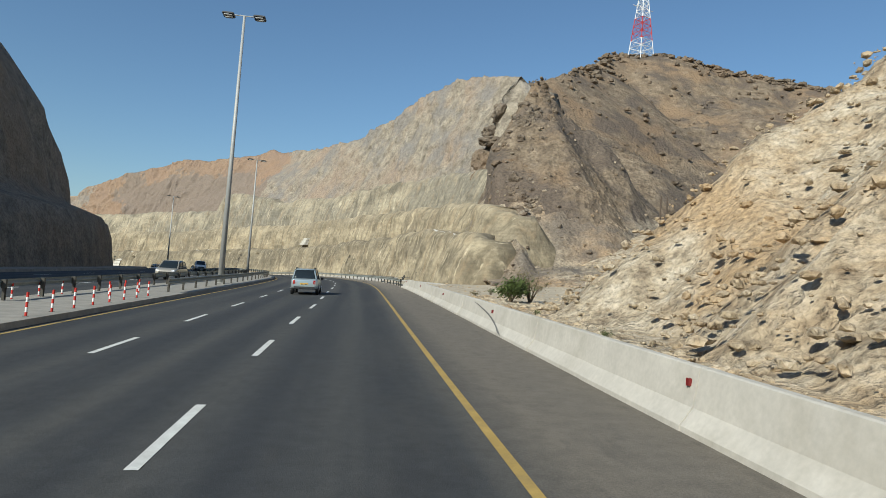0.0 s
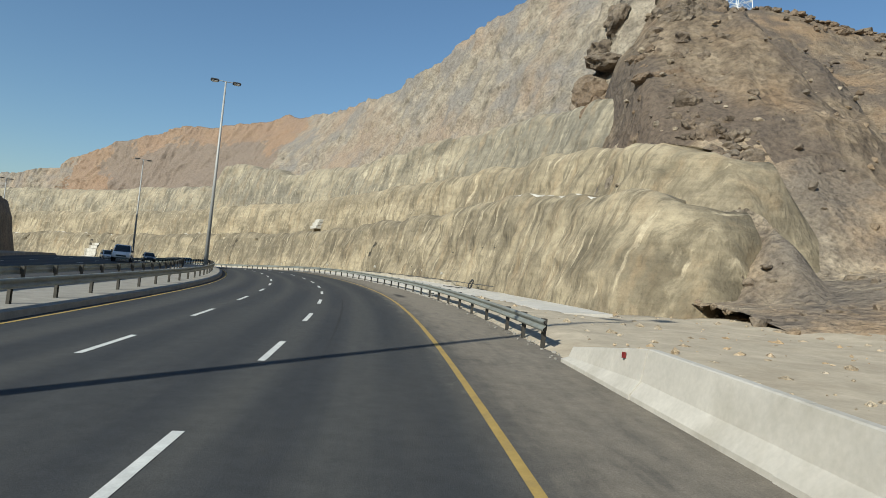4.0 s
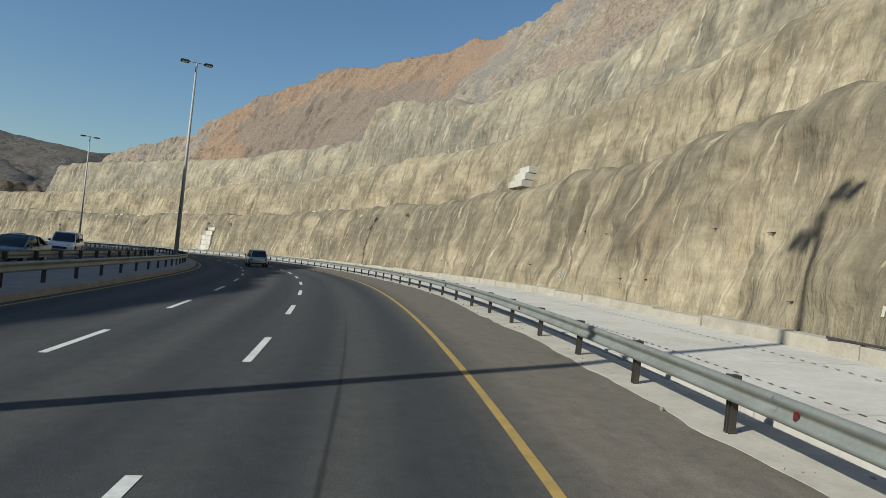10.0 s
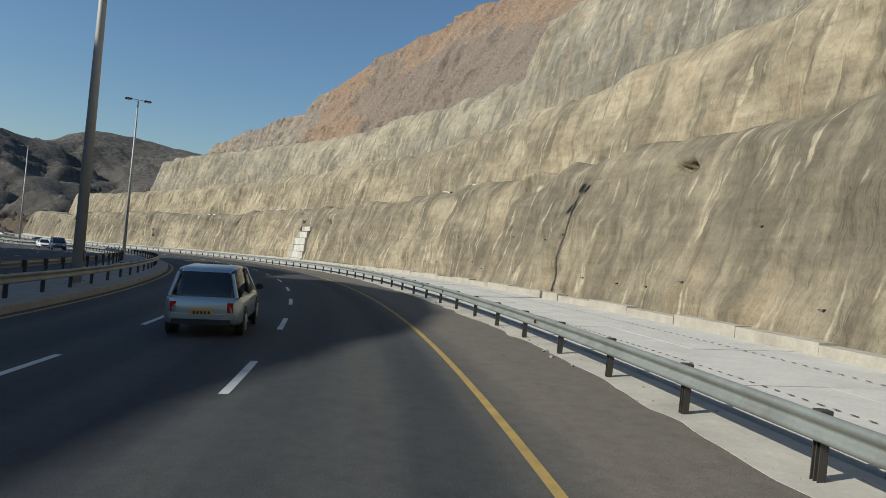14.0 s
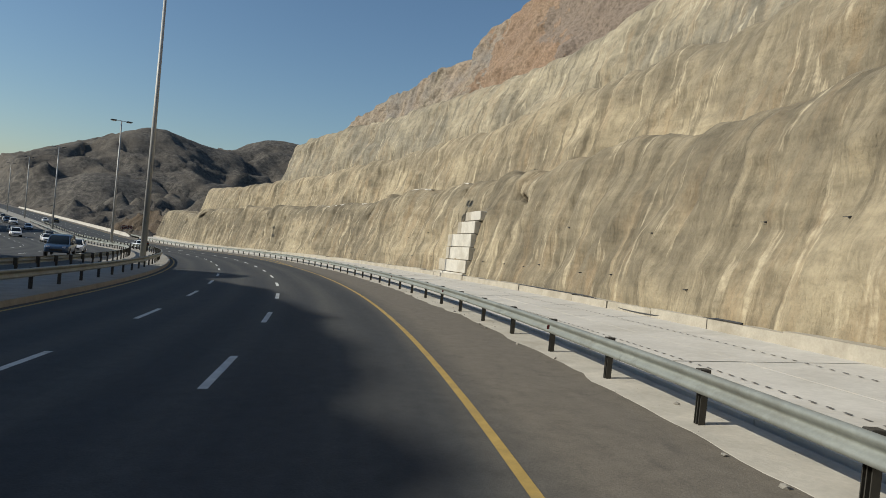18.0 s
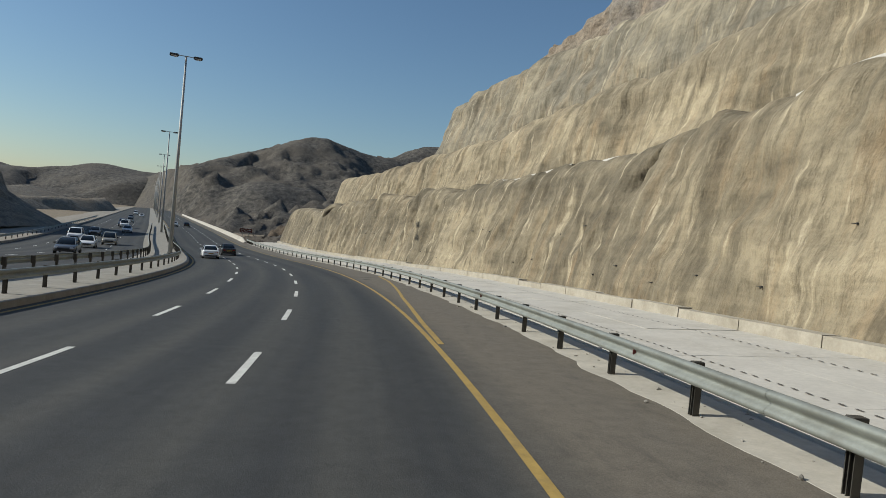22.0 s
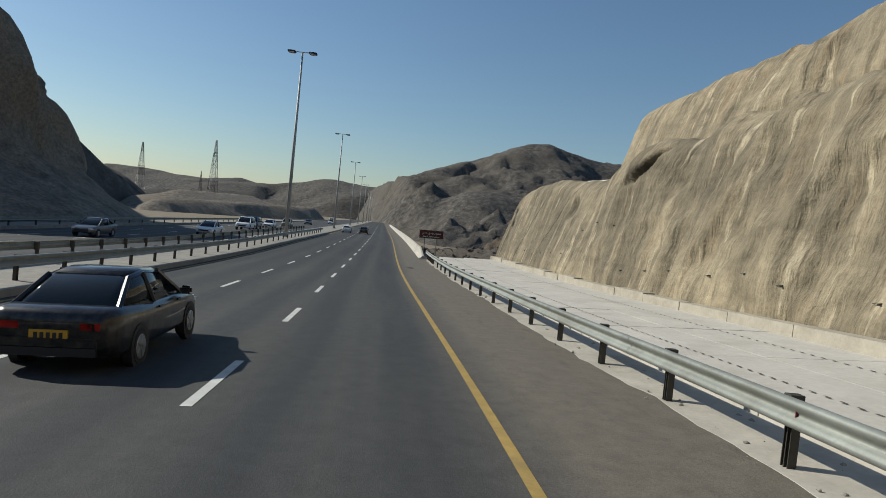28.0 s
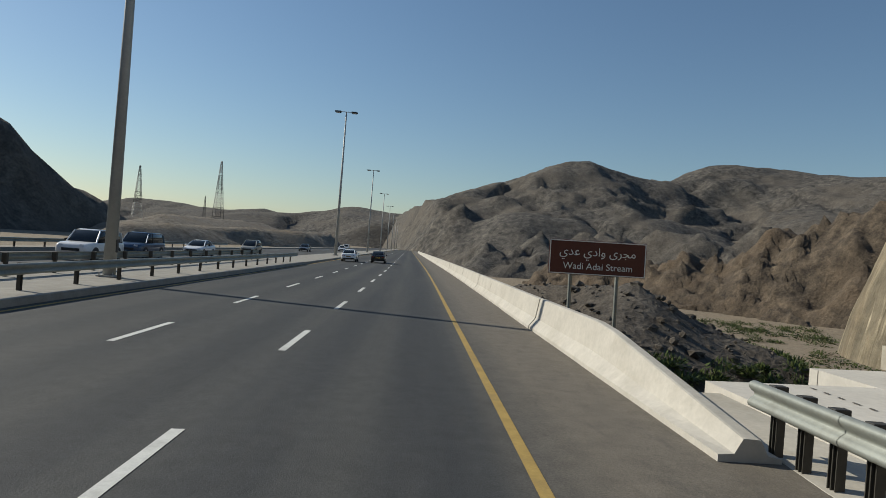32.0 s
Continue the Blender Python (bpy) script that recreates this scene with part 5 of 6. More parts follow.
# ---- lattice towers ----
def lattice_tower(base, height, foot, colours, label, levels=14, arms=0):
    root = tagged(new("lattice_tower"), label, "tower")
    per = {}
    for k in range(levels):
        z0, z1 = height * k / levels, height * (k + 1) / levels
        w0, w1 = (foot * (1 - 0.88 * z / height) for z in (z0, z1))
        bm = bmesh.new()
        r = max(0.06, foot * 0.022)
        c0 = [(sx * w0 / 2, sy * w0 / 2, z0) for sx, sy in ((1, 1), (-1, 1), (-1, -1), (1, -1))]
        c1 = [(sx * w1 / 2, sy * w1 / 2, z1) for sx, sy in ((1, 1), (-1, 1), (-1, -1), (1, -1))]
        for i in range(4):
            j = (i + 1) % 4
            add_cyl(bm, c0[i], c1[i], r, r, 5)
            add_cyl(bm, c0[i], c1[j], r * 0.6, r * 0.6, 4)
            add_cyl(bm, c0[j], c1[i], r * 0.6, r * 0.6, 4)
            add_cyl(bm, c1[i], c1[j], r * 0.6, r * 0.6, 4)
        part("lattice_section", bm, colours[k * len(colours) * 2 // levels % len(colours)], root)
    for k in range(arms):
        bm = bmesh.new()
        z = height * (0.62 + 0.14 * k)
        for sx in (-1, 1):
            add_cyl(bm, (0, 0, z + 0.8), (sx * foot * 0.75, 0, z), 0.14, 0.1, 5)
            add_cyl(bm, (0, 0, z - 0.4), (sx * foot * 0.75, 0, z), 0.14, 0.1, 5)
        part("cross_arm", bm, colours[0], root)
    root.matrix_world = Matrix.Translation(base) @ Matrix.Rotation(0.5, 4, "Z")
    return root


lattice_tower((89, 314, 118), 44, 9.0, [M_PLASTIC, M_RED], "red and white steel lattice pylon on the hilltop", 12, 3)
lattice_tower((-652, 167, 0), 29, 5.0, [M_POLE, M_DARK], "slim lattice mast on the far ridge", 14)
lattice_tower((-646, 211, -1), 36, 5.5, [M_DARK, M_POLE], "grey lattice mast on the far ridge", 14)
lattice_tower((-650, 203, -1), 16, 2.0, [M_DARK], "short thin lattice mast on the far ridge", 8)

# two old poles on the slope
M_WOOD = speckled("old_wood", (0.1, 0.075, 0.055), 0.9, 0.3, 3.0, 0.3)
for ds, du in ((0, 0), (0.5, 1.6)):
    bm = bmesh.new()
    add_cyl(bm, W(80.7 + ds, 50 + du, 5.0), W(81.0 + ds, 50.2 + du, 17.8), 0.16, 0.11, 8)
    tagged(part("wooden_pole", bm, M_WOOD), "weathered dark wooden pole on the slope", "pole", "old poles on the slope")

# ---- stones ----
def stones(name, places, material, label, seed, flat=0.7, fineness=1):
    """Loose stones, each a rough lump. places: rows of x, y, z, size."""
    rng = np.random.RandomState(seed)
    bm = bmesh.new()
    bmesh.ops.create_icosphere(bm, subdivisions=fineness, radius=0.5)
    ico = np.array([v.co[:] for v in bm.verts])
    tri = np.array([[v.index for v in f.verts] for f in bm.faces])
    bm.free()
    vs, fs = [], []
    for k, (x, y, z, size) in enumerate(places):
        bumps = rng.rand(len(ico), 1) - 0.5 if fineness == 1 else 0.55 * fbm(ico[:, :1] * 3.2 + k, ico[:, 1:2] * 3.2 + ico[:, 2:] * 4.1, 4, k)
        shape = ico * (1 + 0.55 * bumps) * (rng.rand(3) * 0.7 + 0.65) * size
        shape[:, 2] *= flat
        a = rng.rand() * 6.28
        shape = shape @ np.array([[math.cos(a), -math.sin(a), 0], [math.sin(a), math.cos(a), 0], [0, 0, 1]])
        vs.append(shape + [x, y, z - 0.12 * size])
        fs.append(tri + k * len(ico))
    ob = mesh_object(name, np.concatenate(vs), np.concatenate(fs), material, None, "", False)
    return tagged(ob, label, "stones", kind="stuff")


rng = np.random.RandomState(3)
def on_near(s, u):
    i = np.clip(((s - ns[0]) / 0.8).astype(int), 0, len(ns) - 1)
    j = np.clip(np.searchsorted(nu, u), 0, len(nu) - 1)
    return NH[i, j]


s_, u_ = rng.uniform(-14, 31, 7000), 5.5 + rng.rand(7000) ** 1.4 * 32
p_ = W(s_, u_, on_near(s_, u_))
stones("stone_rubble", np.column_stack([p_, 0.07 + 0.42 * rng.rand(7000) ** 4]), M_RUBBLE, "loose pale stones on the rubble slope", 1)
s_, u_ = rng.uniform(20, 76, 1300), 4.4 + rng.rand(1300) * 26
p_ = W(s_, u_, on_near(s_, u_))
stones("stone_scatter", np.column_stack([p_, 0.05 + 0.35 * rng.rand(1300) ** 3]), M_RUBBLE, "small stones scattered over the dirt", 2)
s_, u_ = np.concatenate([rng.uniform(52, 402, 1500), rng.uniform(51, 84, 900)]), rng.uniform(2.6, 4.2, 2400)
p_ = W(s_, u_, BANK * u_ + 0.03)
stones("gravel", np.column_stack([p_, 0.015 + 0.1 * rng.rand(2400) ** 3]), M_KERB, "fine gravel along the guardrail", 5)


def height_of(ob_name):
    """Nearest-vertex heights of a hill grid, to set things on it."""
    me = bpy.data.objects[ob_name].data
    co = np.empty(len(me.vertices) * 3)
    me.vertices.foreach_get("co", co)
    return co.reshape(-1, 3)


hp = height_of("hill_pylon")
pick = hp[(hp[:, 2] > 12) & (hp[:, 0] < 260) & (hp[:, 1] < 340)]
pick = pick[rng.choice(len(pick), 4000)]
pick = pick + np.column_stack([rng.uniform(-2, 2, (4000, 2)), np.zeros(4000)])
rim = np.array([(24, 194, 65), (50, 252, 93), (79, 321, 123), (132, 308, 116.5), (178, 296, 103.5), (250, 303, 99)])
k_ = rng.uniform(0.6, len(rim) - 1, 900)
r_ = np.stack([np.interp(k_, np.arange(len(rim)), rim[:, c]) for c in range(3)], 1)
r_[:, 0] += rng.normal(0, 2.5, 900)
r_[:, 1] -= np.abs(rng.normal(0, 5, 900))
near_ = np.array([hp[np.argmin((hp[:, 0] - x) ** 2 + (hp[:, 1] - y) ** 2), 2] for x, y in r_[:, :2]])
stones("rim_rock", np.column_stack([r_[:, 0], r_[:, 1], near_, 1.2 + 3.6 * rng.rand(900) ** 2]), M_OUTCROP, "dark broken rim rock along the hilltop", 15, 0.6)
stones("boulder_field", np.column_stack([pick, 0.4 + 2.8 * rng.rand(4000) ** 5]), M_OUTCROP, "dark boulders over the rocky hill", 6, 0.8)
sp = np.array(SPINE)
k_ = np.linspace(0.3, 1, 420) * (len(sp) - 1)
o_ = np.stack([np.interp(k_, np.arange(len(sp)), sp[:, c]) for c in range(3)], 1)
o_[:, 0] += rng.normal(0, 1.6, len(o_)) - 0.6
o_[:, 1] += rng.normal(0.9, 2.0, len(o_))
iu, js = np.clip(((o_[:, 1] - hu[0]) / 0.8).astype(int), 0, len(hu) - 1), np.clip(((o_[:, 0] - hs[0]) / 0.8).astype(int), 0, len(hs) - 1)
outcrop = np.column_stack([W(o_[:, 0], o_[:, 1], HH[js, iu]), 0.4 + 2.0 * rng.rand(len(o_)) ** 2.6])
crag = [(102, 28, 21.5, 5.4), (100, 27.6, 19.3, 3.8), (103.5, 28.5, 18.5, 4.4), (94, 29, 19, 2.8), (92, 29.5, 18.5, 2.4), (96, 30, 21, 3.0), (90, 29, 18.2, 2.2), (98, 31, 23, 2.8), (109, 32, 27, 4.6), (108, 32, 31, 4.2), (111, 34.5, 34, 4.4), (110, 35, 38, 4.2), (88, 28, 15.5, 1.8), (84.5, 26, 12.5, 2.4), (82, 25, 11, 2.0)]
outcrop = np.concatenate([outcrop, [(*W(s, u, h), r) for s, u, h, r in crag]])
stones("rock_outcrop", outcrop, M_OUTCROP, "large dark broken rocks on the shoulder of the hill", 7, 0.9, 3)
js, iu = rng.randint(0, len(hs) - 1, 4200), (rng.rand(4200) ** 1.3 * (len(hu) - 2)).astype(int)
sc_ = W(hs[js] + rng.uniform(-0.4, 0.4, 4200), hu[iu] + rng.uniform(-0.4, 0.4, 4200), HH[js, iu])
stones("scree_stones", np.column_stack([sc_, 0.12 + 0.9 * rng.rand(4200) ** 4]), M_SCREE, "loose stones over the scree slope", 9, 0.75)
hm = height_of("hill_mound")
hm = hm[hm[:, 2] > -15]
hm = hm[rng.choice(len(hm), 1600)] + np.column_stack([rng.uniform(-0.8, 0.8, (1600, 2)), np.zeros(1600)])
stones("gravel_mound", np.column_stack([hm, 0.25 + 0.9 * rng.rand(1600) ** 3]), M_GRAVEL, "dark stones heaped on the mound", 8)

# ---- shrubs ----
def leaf_material(name, a, b):
    q = Nodes(name, 0.7)
    info = q.t.nodes.new("ShaderNodeNewGeometry")
    return q.done(q.ramp(info.outputs["Random Per Island"], [(0.0, a), (1.0, b)]))


M_LEAF = leaf_material("acacia_leaf", (0.03, 0.05, 0.012), (0.1, 0.13, 0.035))
M_DRY = leaf_material("dry_twig_leaf", (0.12, 0.1, 0.055), (0.2, 0.17, 0.09))
M_TWIG = speckled("twig_bark", (0.12, 0.09, 0.06), 0.9, 0.2, 4.0, 0.1)


def shrub(place, width, height, leaves, material, label, seed, kind=""):
    r = random.Random(seed)
    root = tagged(new("shrub"), label, "shrub", kind=kind)
    bm = bmesh.new()
    tips = []
    for k in range(9):
        a = r.uniform(0, 6.28)
        tip = Vector((math.cos(a) * width * 0.42 * r.uniform(0.5, 1), math.sin(a) * width * 0.42 * r.uniform(0.5, 1), height * r.uniform(0.5, 0.95)))
        midp = tip * 0.5 + Vector((r.uniform(-0.1, 0.1), r.uniform(-0.1, 0.1), height * 0.08))
        add_cyl(bm, (0, 0, -0.1), midp, 0.03 * height, 0.02 * height, 5)
        add_cyl(bm, midp, tip, 0.02 * height, 0.006 * height, 5)
        tips += [tip, midp, tip * 0.8]
    part("stem", bm, M_TWIG, root)
    vs, fs = [], []
    for k in range(leaves):
        c = r.choice(tips) + Vector((r.gauss(0, 0.13) * width, r.gauss(0, 0.13) * width, r.gauss(0, 0.1) * height))
        if c.z < 0.03:
            continue
        n = Vector((r.gauss(0, 1), r.gauss(0, 1), r.gauss(0.4, 1))).normalized()
        t = n.orthogonal().normalized()
        w, l = 0.02 * width * r.uniform(0.6, 1.3), 0.05 * width * r.uniform(0.6, 1.3)
        q = n.cross(t)
        i = len(vs)
        vs += [c - t * l, c - q * w, c + t * l, c + q * w]
        fs.append((i, i + 1, i + 2, i + 3))
    mesh_object("foliage", vs, fs, material, root, "", False)
    root.matrix_world = Matrix.Translation(place)
    return root


def near_ground(s, u):
    return W(s, u, float(on_near(np.array([s]), np.array([u]))[0]))


shrub(near_ground(22.5, 7.0), 2.3, 1.5, 1500, M_LEAF, "green thorny desert shrub beside the barrier", 1)
shrub(near_ground(23.5, 8.4), 1.6, 1.9, 400, M_DRY, "dry brown desert shrub at the toe of the slope", 2)
for k, (s, u, w, m) in enumerate([(46, 15, 1.5, M_DRY), (49, 16.5, 1.2, M_DRY), (43, 11.5, 0.9, M_DRY), (37, 9.8, 0.9, M_DRY), (33, 8.0, 0.8, M_LEAF), (52, 28, 2.2, M_LEAF), (60, 31, 1.8, M_DRY), (30, 6.3, 0.7, M_DRY), (12, 5.6, 0.5, M_LEAF), (4, 5.4, 0.5, M_LEAF), (57, 20, 1.0, M_DRY)]):
    shrub(near_ground(s, u), w, w * 0.6, 260, m, "small dry desert shrub on the dirt" if m is M_DRY else "small green desert shrub on the dirt", 10 + k)
mound_top = height_of("hill_mound")
ground_top = np.array([ground_z]).reshape(len(gx), len(gy))


def wadi_floor(x, y):
    i, j = int(np.searchsorted(gx, x)) - 1, int(np.searchsorted(gy, y)) - 1
    a, c = (x - gx[i]) / (gx[i + 1] - gx[i]), (y - gy[j]) / (gy[j + 1] - gy[j])
    z = (1 - a) * ((1 - c) * ground_top[i, j] + c * ground_top[i, j + 1]) + a * ((1 - c) * ground_top[i + 1, j] + c * ground_top[i + 1, j + 1])
    d = np.hypot(mound_top[:, 0] - x, mound_top[:, 1] - y)
    k = int(np.argmin(d))
    return max(float(z), float(mound_top[k, 2])) if d[k] < 1.5 else float(z)


vs, fs = [], []
lr = np.random.RandomState(12)
for k in range(520):
    s, u = (430 + 26 * lr.rand(), 15 + 20 * lr.rand()) if k < 230 else (456 + 80 * lr.rand(), 28 + 60 * lr.rand())
    x, y, zr = W(s, u, 0.0)
    z = wadi_floor(x, y)
    if z - zr > -4.4:
        continue
    wide, tall = lr.uniform(0.8, 1.9) * (1 if k < 230 else 1.6), lr.uniform(0.4, 1.1)
    for n in range(170 if k < 230 else 90):
        d = lr.normal(size=3)
        d /= np.linalg.norm(d)
        c = np.array([x, y, z]) + np.array([d[0] * wide, d[1] * wide, abs(d[2]) * tall]) * lr.rand() ** 0.4
        e = np.cross(d, [0.3, 0.5, 0.8])
        i = len(vs)
        vs += [c - d * 0.26, c - e * 0.13, c + d * 0.26, c + e * 0.13]
        fs.append((i, i + 1, i + 2, i + 3))
tagged(mesh_object("wadi_scrub", vs, fs, M_LEAF, None, "", False), "green scrub along the stream bed", "scrub", kind="stuff")


# ---- vehicles ----
def paint(name, colour, metal=0.3):
    q = Nodes(name, 0.28, metal)
    q.b.inputs["Coat Weight"].default_value = 0.6
    dust = q.noise(q.place(), 6.0, 4, 0.6)
    c = q.mix(q.ramp(dust, [(0.4, 0.0), (0.8, 0.18)]), colour, (0.35, 0.3, 0.24))
    return q.done(c)


PAINTS = {"silver": paint("silver_green_paint", (0.4, 0.47, 0.48), 0.6), "white": paint("white_car_paint", (0.85, 0.85, 0.85), 0.0), "black": paint("black_paint", (0.012, 0.012, 0.014), 0.2),
          "grey": paint("grey_paint", (0.13, 0.135, 0.14), 0.4), "blue": paint("blue_paint", (0.03, 0.07, 0.14), 0.3), "beige": paint("beige_paint", (0.38, 0.35, 0.29), 0.3)}
M_GLASS = Nodes("tinted_glass", 0.05)
M_GLASS.b.inputs["Specular IOR Level"].default_value = 0.6
M_GLASS = M_GLASS.done((0.015, 0.02, 0.022))
M_TAIL = mat("red_lens", (0.4, 0.015, 0.01), 0.2)
M_HEAD = mat("clear_lens", (0.7, 0.72, 0.75), 0.1)
M_RIM = mat("alloy_rim", (0.5, 0.5, 0.5), 0.35, 0.8)
M_PLATE = mat("plate_sheet", (0.62, 0.36, 0.04), 0.5)
M_TRIM = mat("black_trim", (0.025, 0.025, 0.026), 0.6)


def loft(sections, smooth=True):
    """Rings of points of equal count, capped at both ends."""
    bm = bmesh.new()
    rings = [[bm.verts.new(p) for p in ring] for ring in sections]
    n = len(rings[0])
    for a, b in zip(rings, rings[1:]):
        for k in range(n):
            bm.faces.new((a[k], a[(k + 1) % n], b[(k + 1) % n], b[k]))
    bm.faces.new(rings[0][::-1])
    bm.faces.new(rings[-1])
    bmesh.ops.recalc_face_normals(bm, faces=bm.faces)
    return bm


def body_ring(y, w, z0, z1, r=0.17):
    """A rounded box section, w half width."""
    out = []
    for sx, sz, a0 in ((1, 1, 0), (-1, 1, 90), (-1, -1, 180), (1, -1, 270)):
        rr = r if sz > 0 else r * 0.7
        cx, cz = sx * (w - rr), (z1 - rr if sz > 0 else z0 + rr)
        for k in range(4):
            a = radians(a0 + k * 30)
            out.append((cx + rr * math.cos(a), y, cz + rr * math.sin(a)))
    return out


SHAPES = {
    # length stations y, half width, underside, shoulder height; then roof stations y, belt half width, roof half width, belt, roof
    "suv": ([(-2.2, 0.7, 0.46, 0.86), (-2.17, 0.79, 0.4, 0.95), (-2.08, 0.86, 0.36, 1.02), (-1.8, 0.9, 0.32, 1.05), (-0.6, 0.91, 0.3, 1.04), (0.6, 0.91, 0.3, 1.02), (1.3, 0.89, 0.3, 0.99), (1.9, 0.86, 0.33, 0.9), (2.12, 0.78, 0.38, 0.8), (2.18, 0.66, 0.42, 0.72)],
            [(-2.07, 0.8, 0.62, 1.0, 1.06), (-1.85, 0.84, 0.62, 1.0, 1.6), (-1.5, 0.86, 0.66, 1.0, 1.68), (-0.4, 0.87, 0.67, 1.0, 1.7), (0.35, 0.87, 0.64, 0.99, 1.65), (1.25, 0.84, 0.7, 0.97, 1.0)], 1.32, -1.3, 0.35),
    "sedan": ([(-2.32, 0.68, 0.44, 0.84), (-2.29, 0.77, 0.37, 0.94), (-2.2, 0.84, 0.32, 1.0), (-1.9, 0.88, 0.28, 1.02), (-0.8, 0.89, 0.26, 0.95), (0.6, 0.89, 0.26, 0.93), (1.2, 0.88, 0.26, 0.9), (1.9, 0.84, 0.3, 0.8), (2.2, 0.74, 0.34, 0.7), (2.27, 0.6, 0.38, 0.62)],
              [(-1.85, 0.78, 0.66, 0.96, 1.0), (-1.1, 0.8, 0.6, 0.93, 1.4), (-0.5, 0.82, 0.62, 0.92, 1.46), (0.2, 0.82, 0.6, 0.91, 1.42), (1.15, 0.8, 0.68, 0.88, 0.92)], 1.36, -1.3, 0.32),
    "offroad": ([(-2.42, 0.78, 0.52, 1.0), (-2.4, 0.87, 0.47, 1.07), (-2.33, 0.94, 0.43, 1.12), (-1.9, 0.97, 0.4, 1.15), (0.0, 0.97, 0.38, 1.15), (1.2, 0.96, 0.38, 1.12), (2.1, 0.94, 0.42, 1.05), (2.38, 0.88, 0.46, 0.95), (2.44, 0.74, 0.5, 0.85)],
                [(-2.32, 0.88, 0.72, 1.1, 1.2), (-2.2, 0.9, 0.74, 1.1, 1.75), (-1.8, 0.92, 0.76, 1.1, 1.84), (0.1, 0.92, 0.76, 1.1, 1.86), (0.6, 0.92, 0.74, 1.1, 1.8), (1.25, 0.9, 0.78, 1.08, 1.13)], 1.45, -1.45, 0.39),
}


def car(kind, colour, label):
    stations, roof, front, rear, r = SHAPES[kind]
    p = PAINTS[colour]
    root = tagged(new("car"), label, "car", "cars on the highway")
    part("body", loft([body_ring(y, w, a, b) for y, w, a, b in stations]), p, root, smooth=True)
    glass = []
    for y, wb, wr, zb, zr in roof:
        glass.append([(wb, y, zb - 0.04), (wr + 0.02, y, zr - 0.03), (wr - 0.12, y, zr), (-wr + 0.12, y, zr), (-wr - 0.02, y, zr - 0.03), (-wb, y, zb - 0.04)])
    part("glasshouse", loft(glass), M_GLASS, root, "dark tinted windows", True)
    top = [g for g in roof if g[4] - g[3] > 0.35]
    part("roof", loft([[(wr + 0.035, y, zr - 0.06), (wr - 0.1, y, zr + 0.012), (-wr + 0.1, y, zr + 0.012), (-wr - 0.035, y, zr - 0.06)] for y, wb, wr, zb, zr in top]), p, root, smooth=True)
    ends = ((roof[0], roof[1]), (roof[-1], roof[-2]))
    for a, b in ends:
        for sx in (-1, 1):
            bm = bmesh.new()
            add_cyl(bm, (sx * (a[1] - 0.03), a[0], a[3]), (sx * (b[2] + 0.0), b[0], b[4] - 0.03), 0.05, 0.045, 6)
            part("pillar", bm, p, root)
    k = len(roof) // 2
    for sx in (-1, 1):
        bm = bmesh.new()
        add_cyl(bm, (sx * (roof[k][1] - 0.005), roof[k][0], roof[k][3]), (sx * (roof[k][2] + 0.015), roof[k][0] - 0.1, roof[k][4] - 0.04), 0.04, 0.035, 6)
        part("pillar", bm, M_TRIM, root)
    yb, yf = stations[0][0], stations[-1][0]
    zs = stations[1][3]
    for sx in (-1, 1):
        bm = bmesh.new()
        hgt = 0.34 if kind != "sedan" else 0.2
        vs = add_box(bm, sx * (stations[1][1] - (0.14 if kind != "sedan" else 0.22)), yb + 0.16, zs - 0.17, 0.24 if kind != "sedan" else 0.38, 0.32, hgt)
        bmesh.ops.bevel(bm, geom=bm.edges[:], offset=0.05, segments=2, affect="EDGES")
        part("tail_light", bm, M_TAIL, root, "red tail light")
        bm = bmesh.new()
        add_box(bm, sx * 0.6, yf - 0.16, stations[-2][3] - 0.06, 0.36, 0.3, 0.17)
        bmesh.ops.bevel(bm, geom=bm.edges[:], offset=0.05, segments=2, affect="EDGES")
        part("headlight", bm, M_HEAD, root, "clear headlight")
        bm = bmesh.new()
        add_box(bm, sx * (roof[-1][1] + 0.14), roof[-1][0] - 0.28, roof[-1][3] + 0.1, 0.22, 0.12, 0.16)
        bmesh.ops.bevel(bm, geom=bm.edges[:], offset=0.04, segments=2, affect="EDGES")
        part("mirror", bm, M_TRIM if kind != "sedan" else p, root)
        for yw in (rear, front):
            bm = bmesh.new()
            w = stations[4][1]
            add_cyl(bm, (sx * (w - 0.2), yw, r), (sx * (w + 0.015), yw, r), r, r, 24)
            bmesh.ops.bevel(bm, geom=[e for e in bm.edges if len(e.link_faces) == 2 and e.calc_face_angle() > 1], offset=0.04, segments=2, affect="EDGES")
            wheel = part("wheel", bm, M_RUBBER, root)
            bm = bmesh.new()
            add_cyl(bm, (sx * (w + 0.0), yw, r), (sx * (w + 0.022), yw, r), r * 0.66, r * 0.6, 20)
            for k in range(5):
                a = k * 1.2566
                add_box(bm, sx * (w + 0.024), yw + math.cos(a) * r * 0.3, r + math.sin(a) * r * 0.3, 0.02, r * 0.5, 0.06, Matrix.Rotation(a, 4, "X"))
            part("rim", bm, M_RIM, wheel, "alloy rim")
            bm = bmesh.new()
            add_cyl(bm, (sx * (w - 0.12), yw, r), (sx * (w + 0.006), yw, r), r * 1.16, r * 1.16, 24)
            part("wheel_arch", bm, M_TRIM, root)
    bm = bmesh.new()
    add_box(bm, 0, yb + 0.08, stations[0][2] + 0.1, stations[1][1] * 1.9, 0.26, 0.24)
    bmesh.ops.bevel(bm, geom=bm.edges[:], offset=0.06, segments=2, affect="EDGES")
    part("bumper", bm, p, root)
    bm = bmesh.new()
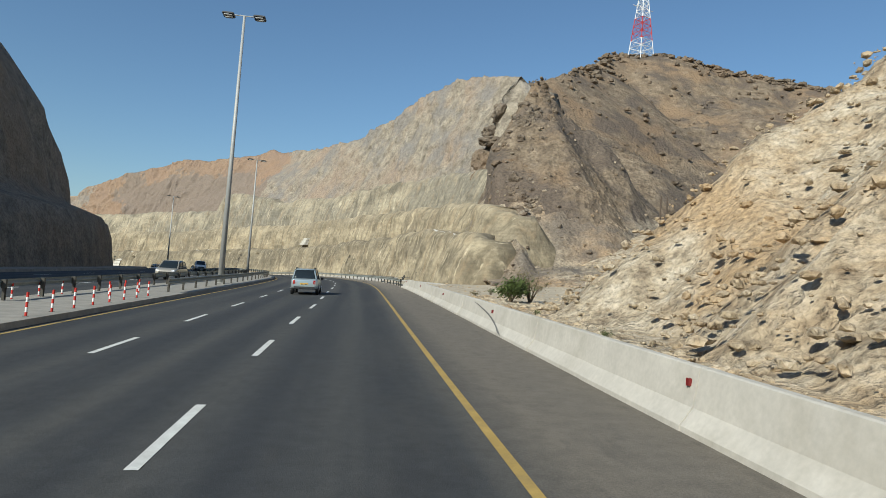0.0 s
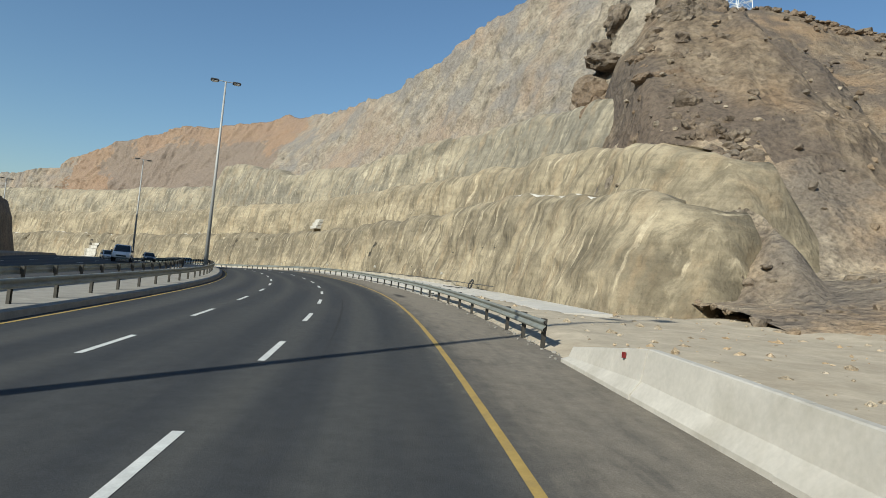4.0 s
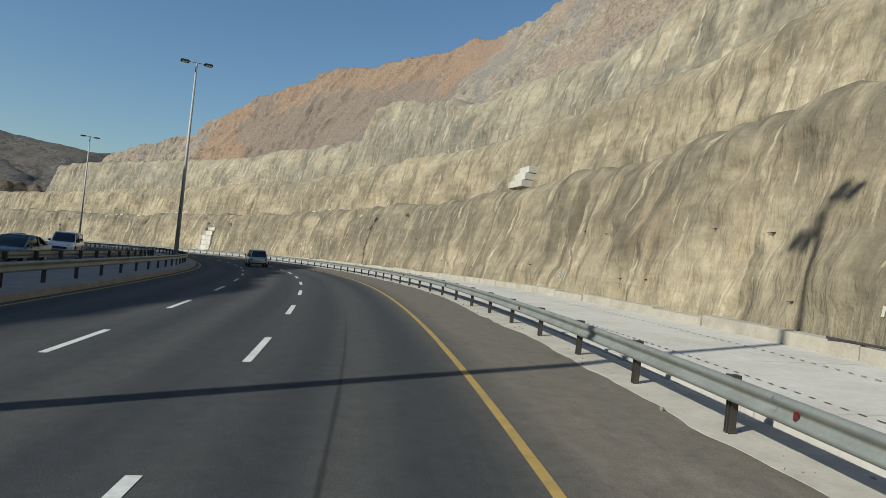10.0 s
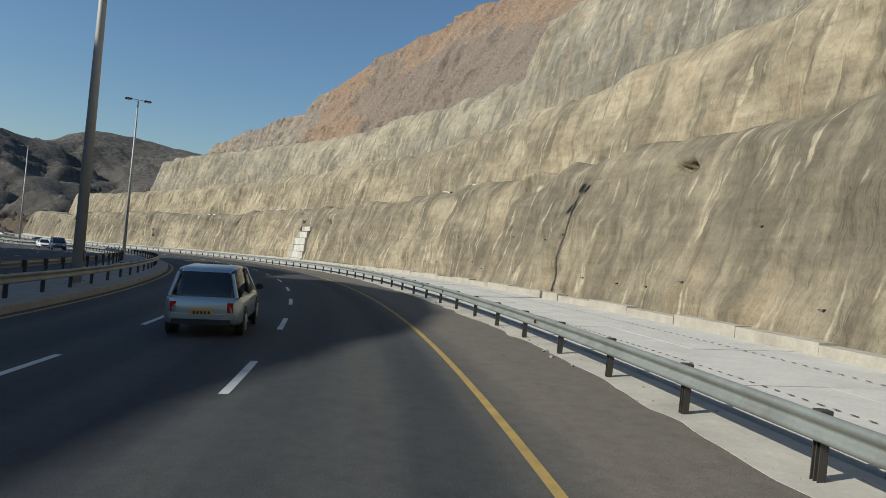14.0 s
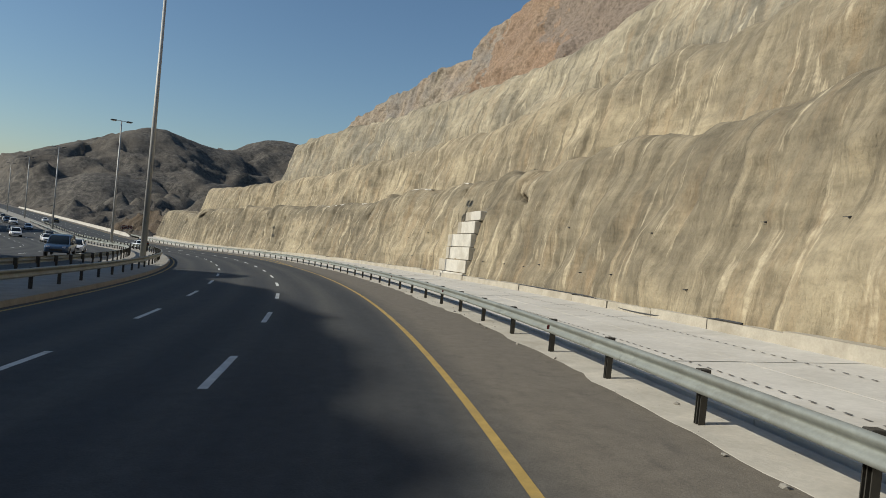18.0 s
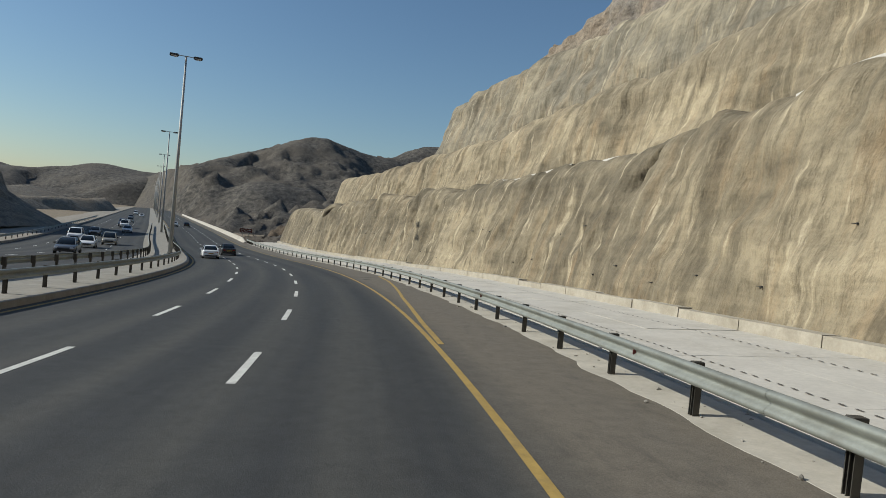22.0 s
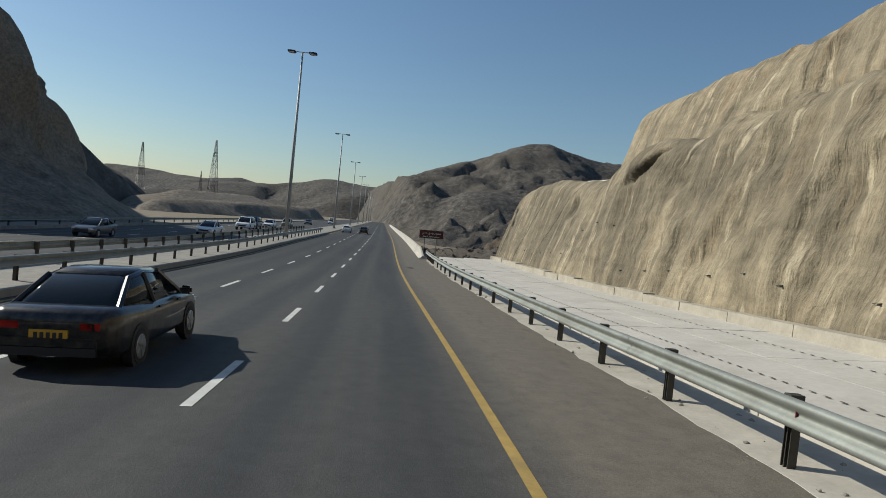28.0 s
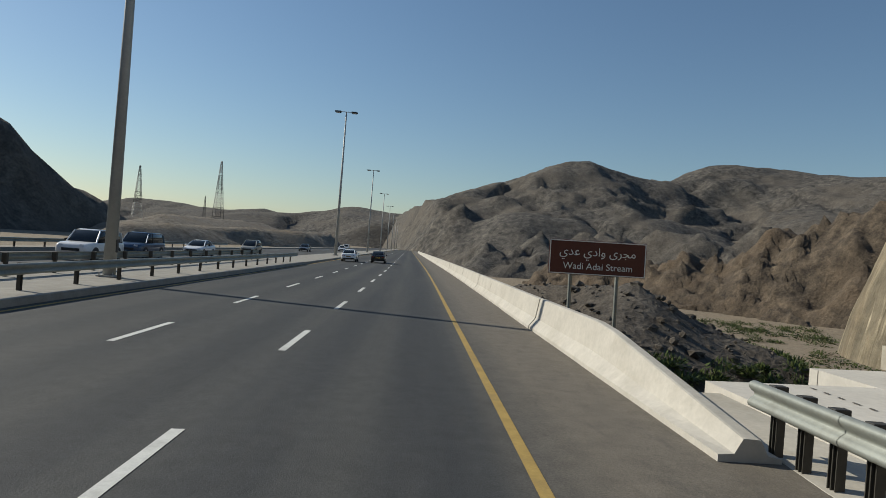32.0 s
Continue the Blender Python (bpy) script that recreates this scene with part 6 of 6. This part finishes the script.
    add_box(bm, 0, yb + 0.05, stations[0][2] - 0.03, stations[1][1] * 1.7, 0.22, 0.12)
    part("underside_trim", bm, M_TRIM, root)
    bm = bmesh.new()
    add_box(bm, 0, yf - 0.03, stations[-1][2] + 0.16, 1.0, 0.16, 0.16)
    part("grille", bm, M_TRIM, root)
    bm = bmesh.new()
    add_box(bm, 0, yb - 0.012 + (0.0 if kind == "sedan" else 0.0), zs - 0.3, 0.52, 0.03, 0.15)
    plate = part("number_plate", bm, M_PLATE, root, "yellow plate with dark bars")
    for k in range(5):
        bm = bmesh.new()
        add_box(bm, -0.17 + 0.085 * k, yb - 0.03, zs - 0.3, 0.05, 0.008, 0.08)
        part("plate_bar", bm, M_TRIM, plate)
    for k in (-0.25, 0.75):
        bm = bmesh.new()
        for sx in (-1, 1):
            add_box(bm, sx * (stations[5][1] + 0.006), k - 0.15, 0.84, 0.03, 0.16, 0.035)
        part("door_handle", bm, p, root)
    return root


def put_car(root, s, u, ahead=True, bank=BANK, base=0.0):
    m = Matrix.Translation(W(s, u, bank * u + base)) @ Matrix.Rotation(turn_at(s) + (0 if ahead else math.pi), 4, "Z") @ Matrix.Rotation(math.atan(bank) * (-1 if ahead else 1), 4, "Y")
    root.matrix_world = m
    return root


suv = put_car(car("suv", "silver", "silver green estate car with roof rails on the highway"), 31.2, -5.3)
for sx in (-1, 1):
    bm = bmesh.new()
    add_cyl(bm, (sx * 0.6, -1.6, 1.77), (sx * 0.6, 0.3, 1.74), 0.025, 0.025, 6)
    for y in (-1.5, -0.6, 0.2):
        add_box(bm, sx * 0.6, y, 1.72, 0.04, 0.12, 0.08)
    part("roof_rail", bm, M_TRIM, suv, "black roof rail")
bm = bmesh.new()
add_box(bm, 0, -2.2, 1.03, 0.5, 0.012, 0.01)
add_cyl(bm, (0.28, -2.06, 1.06), (-0.3, -2.04, 1.12), 0.012, 0.01, 5)
part("wiper", bm, M_TRIM, suv)
put_car(car("sedan", "white", "white sedan in the inner lane of the highway"), 343.0, -9.0)
put_car(car("sedan", "black", "black sedan in the middle lane of the highway"), 354.0, -6.1)
put_car(car("sedan", "white", "white sedan ahead on the bridge carriageway"), 474.0, -9.0)
put_car(car("suv", "silver", "silver estate car far ahead on the highway"), 182.0, -5.6)
put_car(car("sedan", "black", "black sedan ahead on the bridge carriageway"), 476.0, -5.6)
kinds = {("offroad", "white"): "white off-road car on the opposite carriageway", ("sedan", "grey"): "grey sedan on the opposite carriageway", ("suv", "beige"): "beige estate car on the opposite carriageway", ("offroad", "blue"): "blue off-road car on the opposite carriageway"}
models = {}
traffic = [("suv", "beige", 45.0, -18.0), ("offroad", "white", 117, -21.5), ("sedan", "grey", 150, -18), ("offroad", "white", 175, -21.5), ("sedan", "white2", 295, -20.5), ("offroad", "blue", 280, -20.3), ("sedan", "grey", 333, -21.6), ("offroad", "white", 374, -25.0),
           ("suv", "beige", 366, -20.2), ("sedan", "white2", 354, -22.0), ("sedan", "grey", 395, -24), ("sedan", "white2", 411, -19.5), ("offroad", "blue", 444, -21.8), ("offroad", "white", 435, -21), ("sedan", "white2", 456, -21.4), ("suv", "beige", 474, -21), ("sedan", "grey", 520, -22), ("sedan", "white2", 560, -19), ("offroad", "white", 600, -22)]
for kind, colour, s, u in traffic:
    m = Matrix.Translation(W(s, u, 0.02 * u - 0.1)) @ Matrix.Rotation(turn_at(s) + math.pi, 4, "Z")
    if (kind, colour) not in models:
        ob = car(kind, "white" if colour == "white2" else colour, kinds.get((kind, colour), "white sedan on the opposite carriageway"))
        ob.matrix_world = m
        models[kind, colour] = ob
    else:
        copy_thing(models[kind, colour], m)
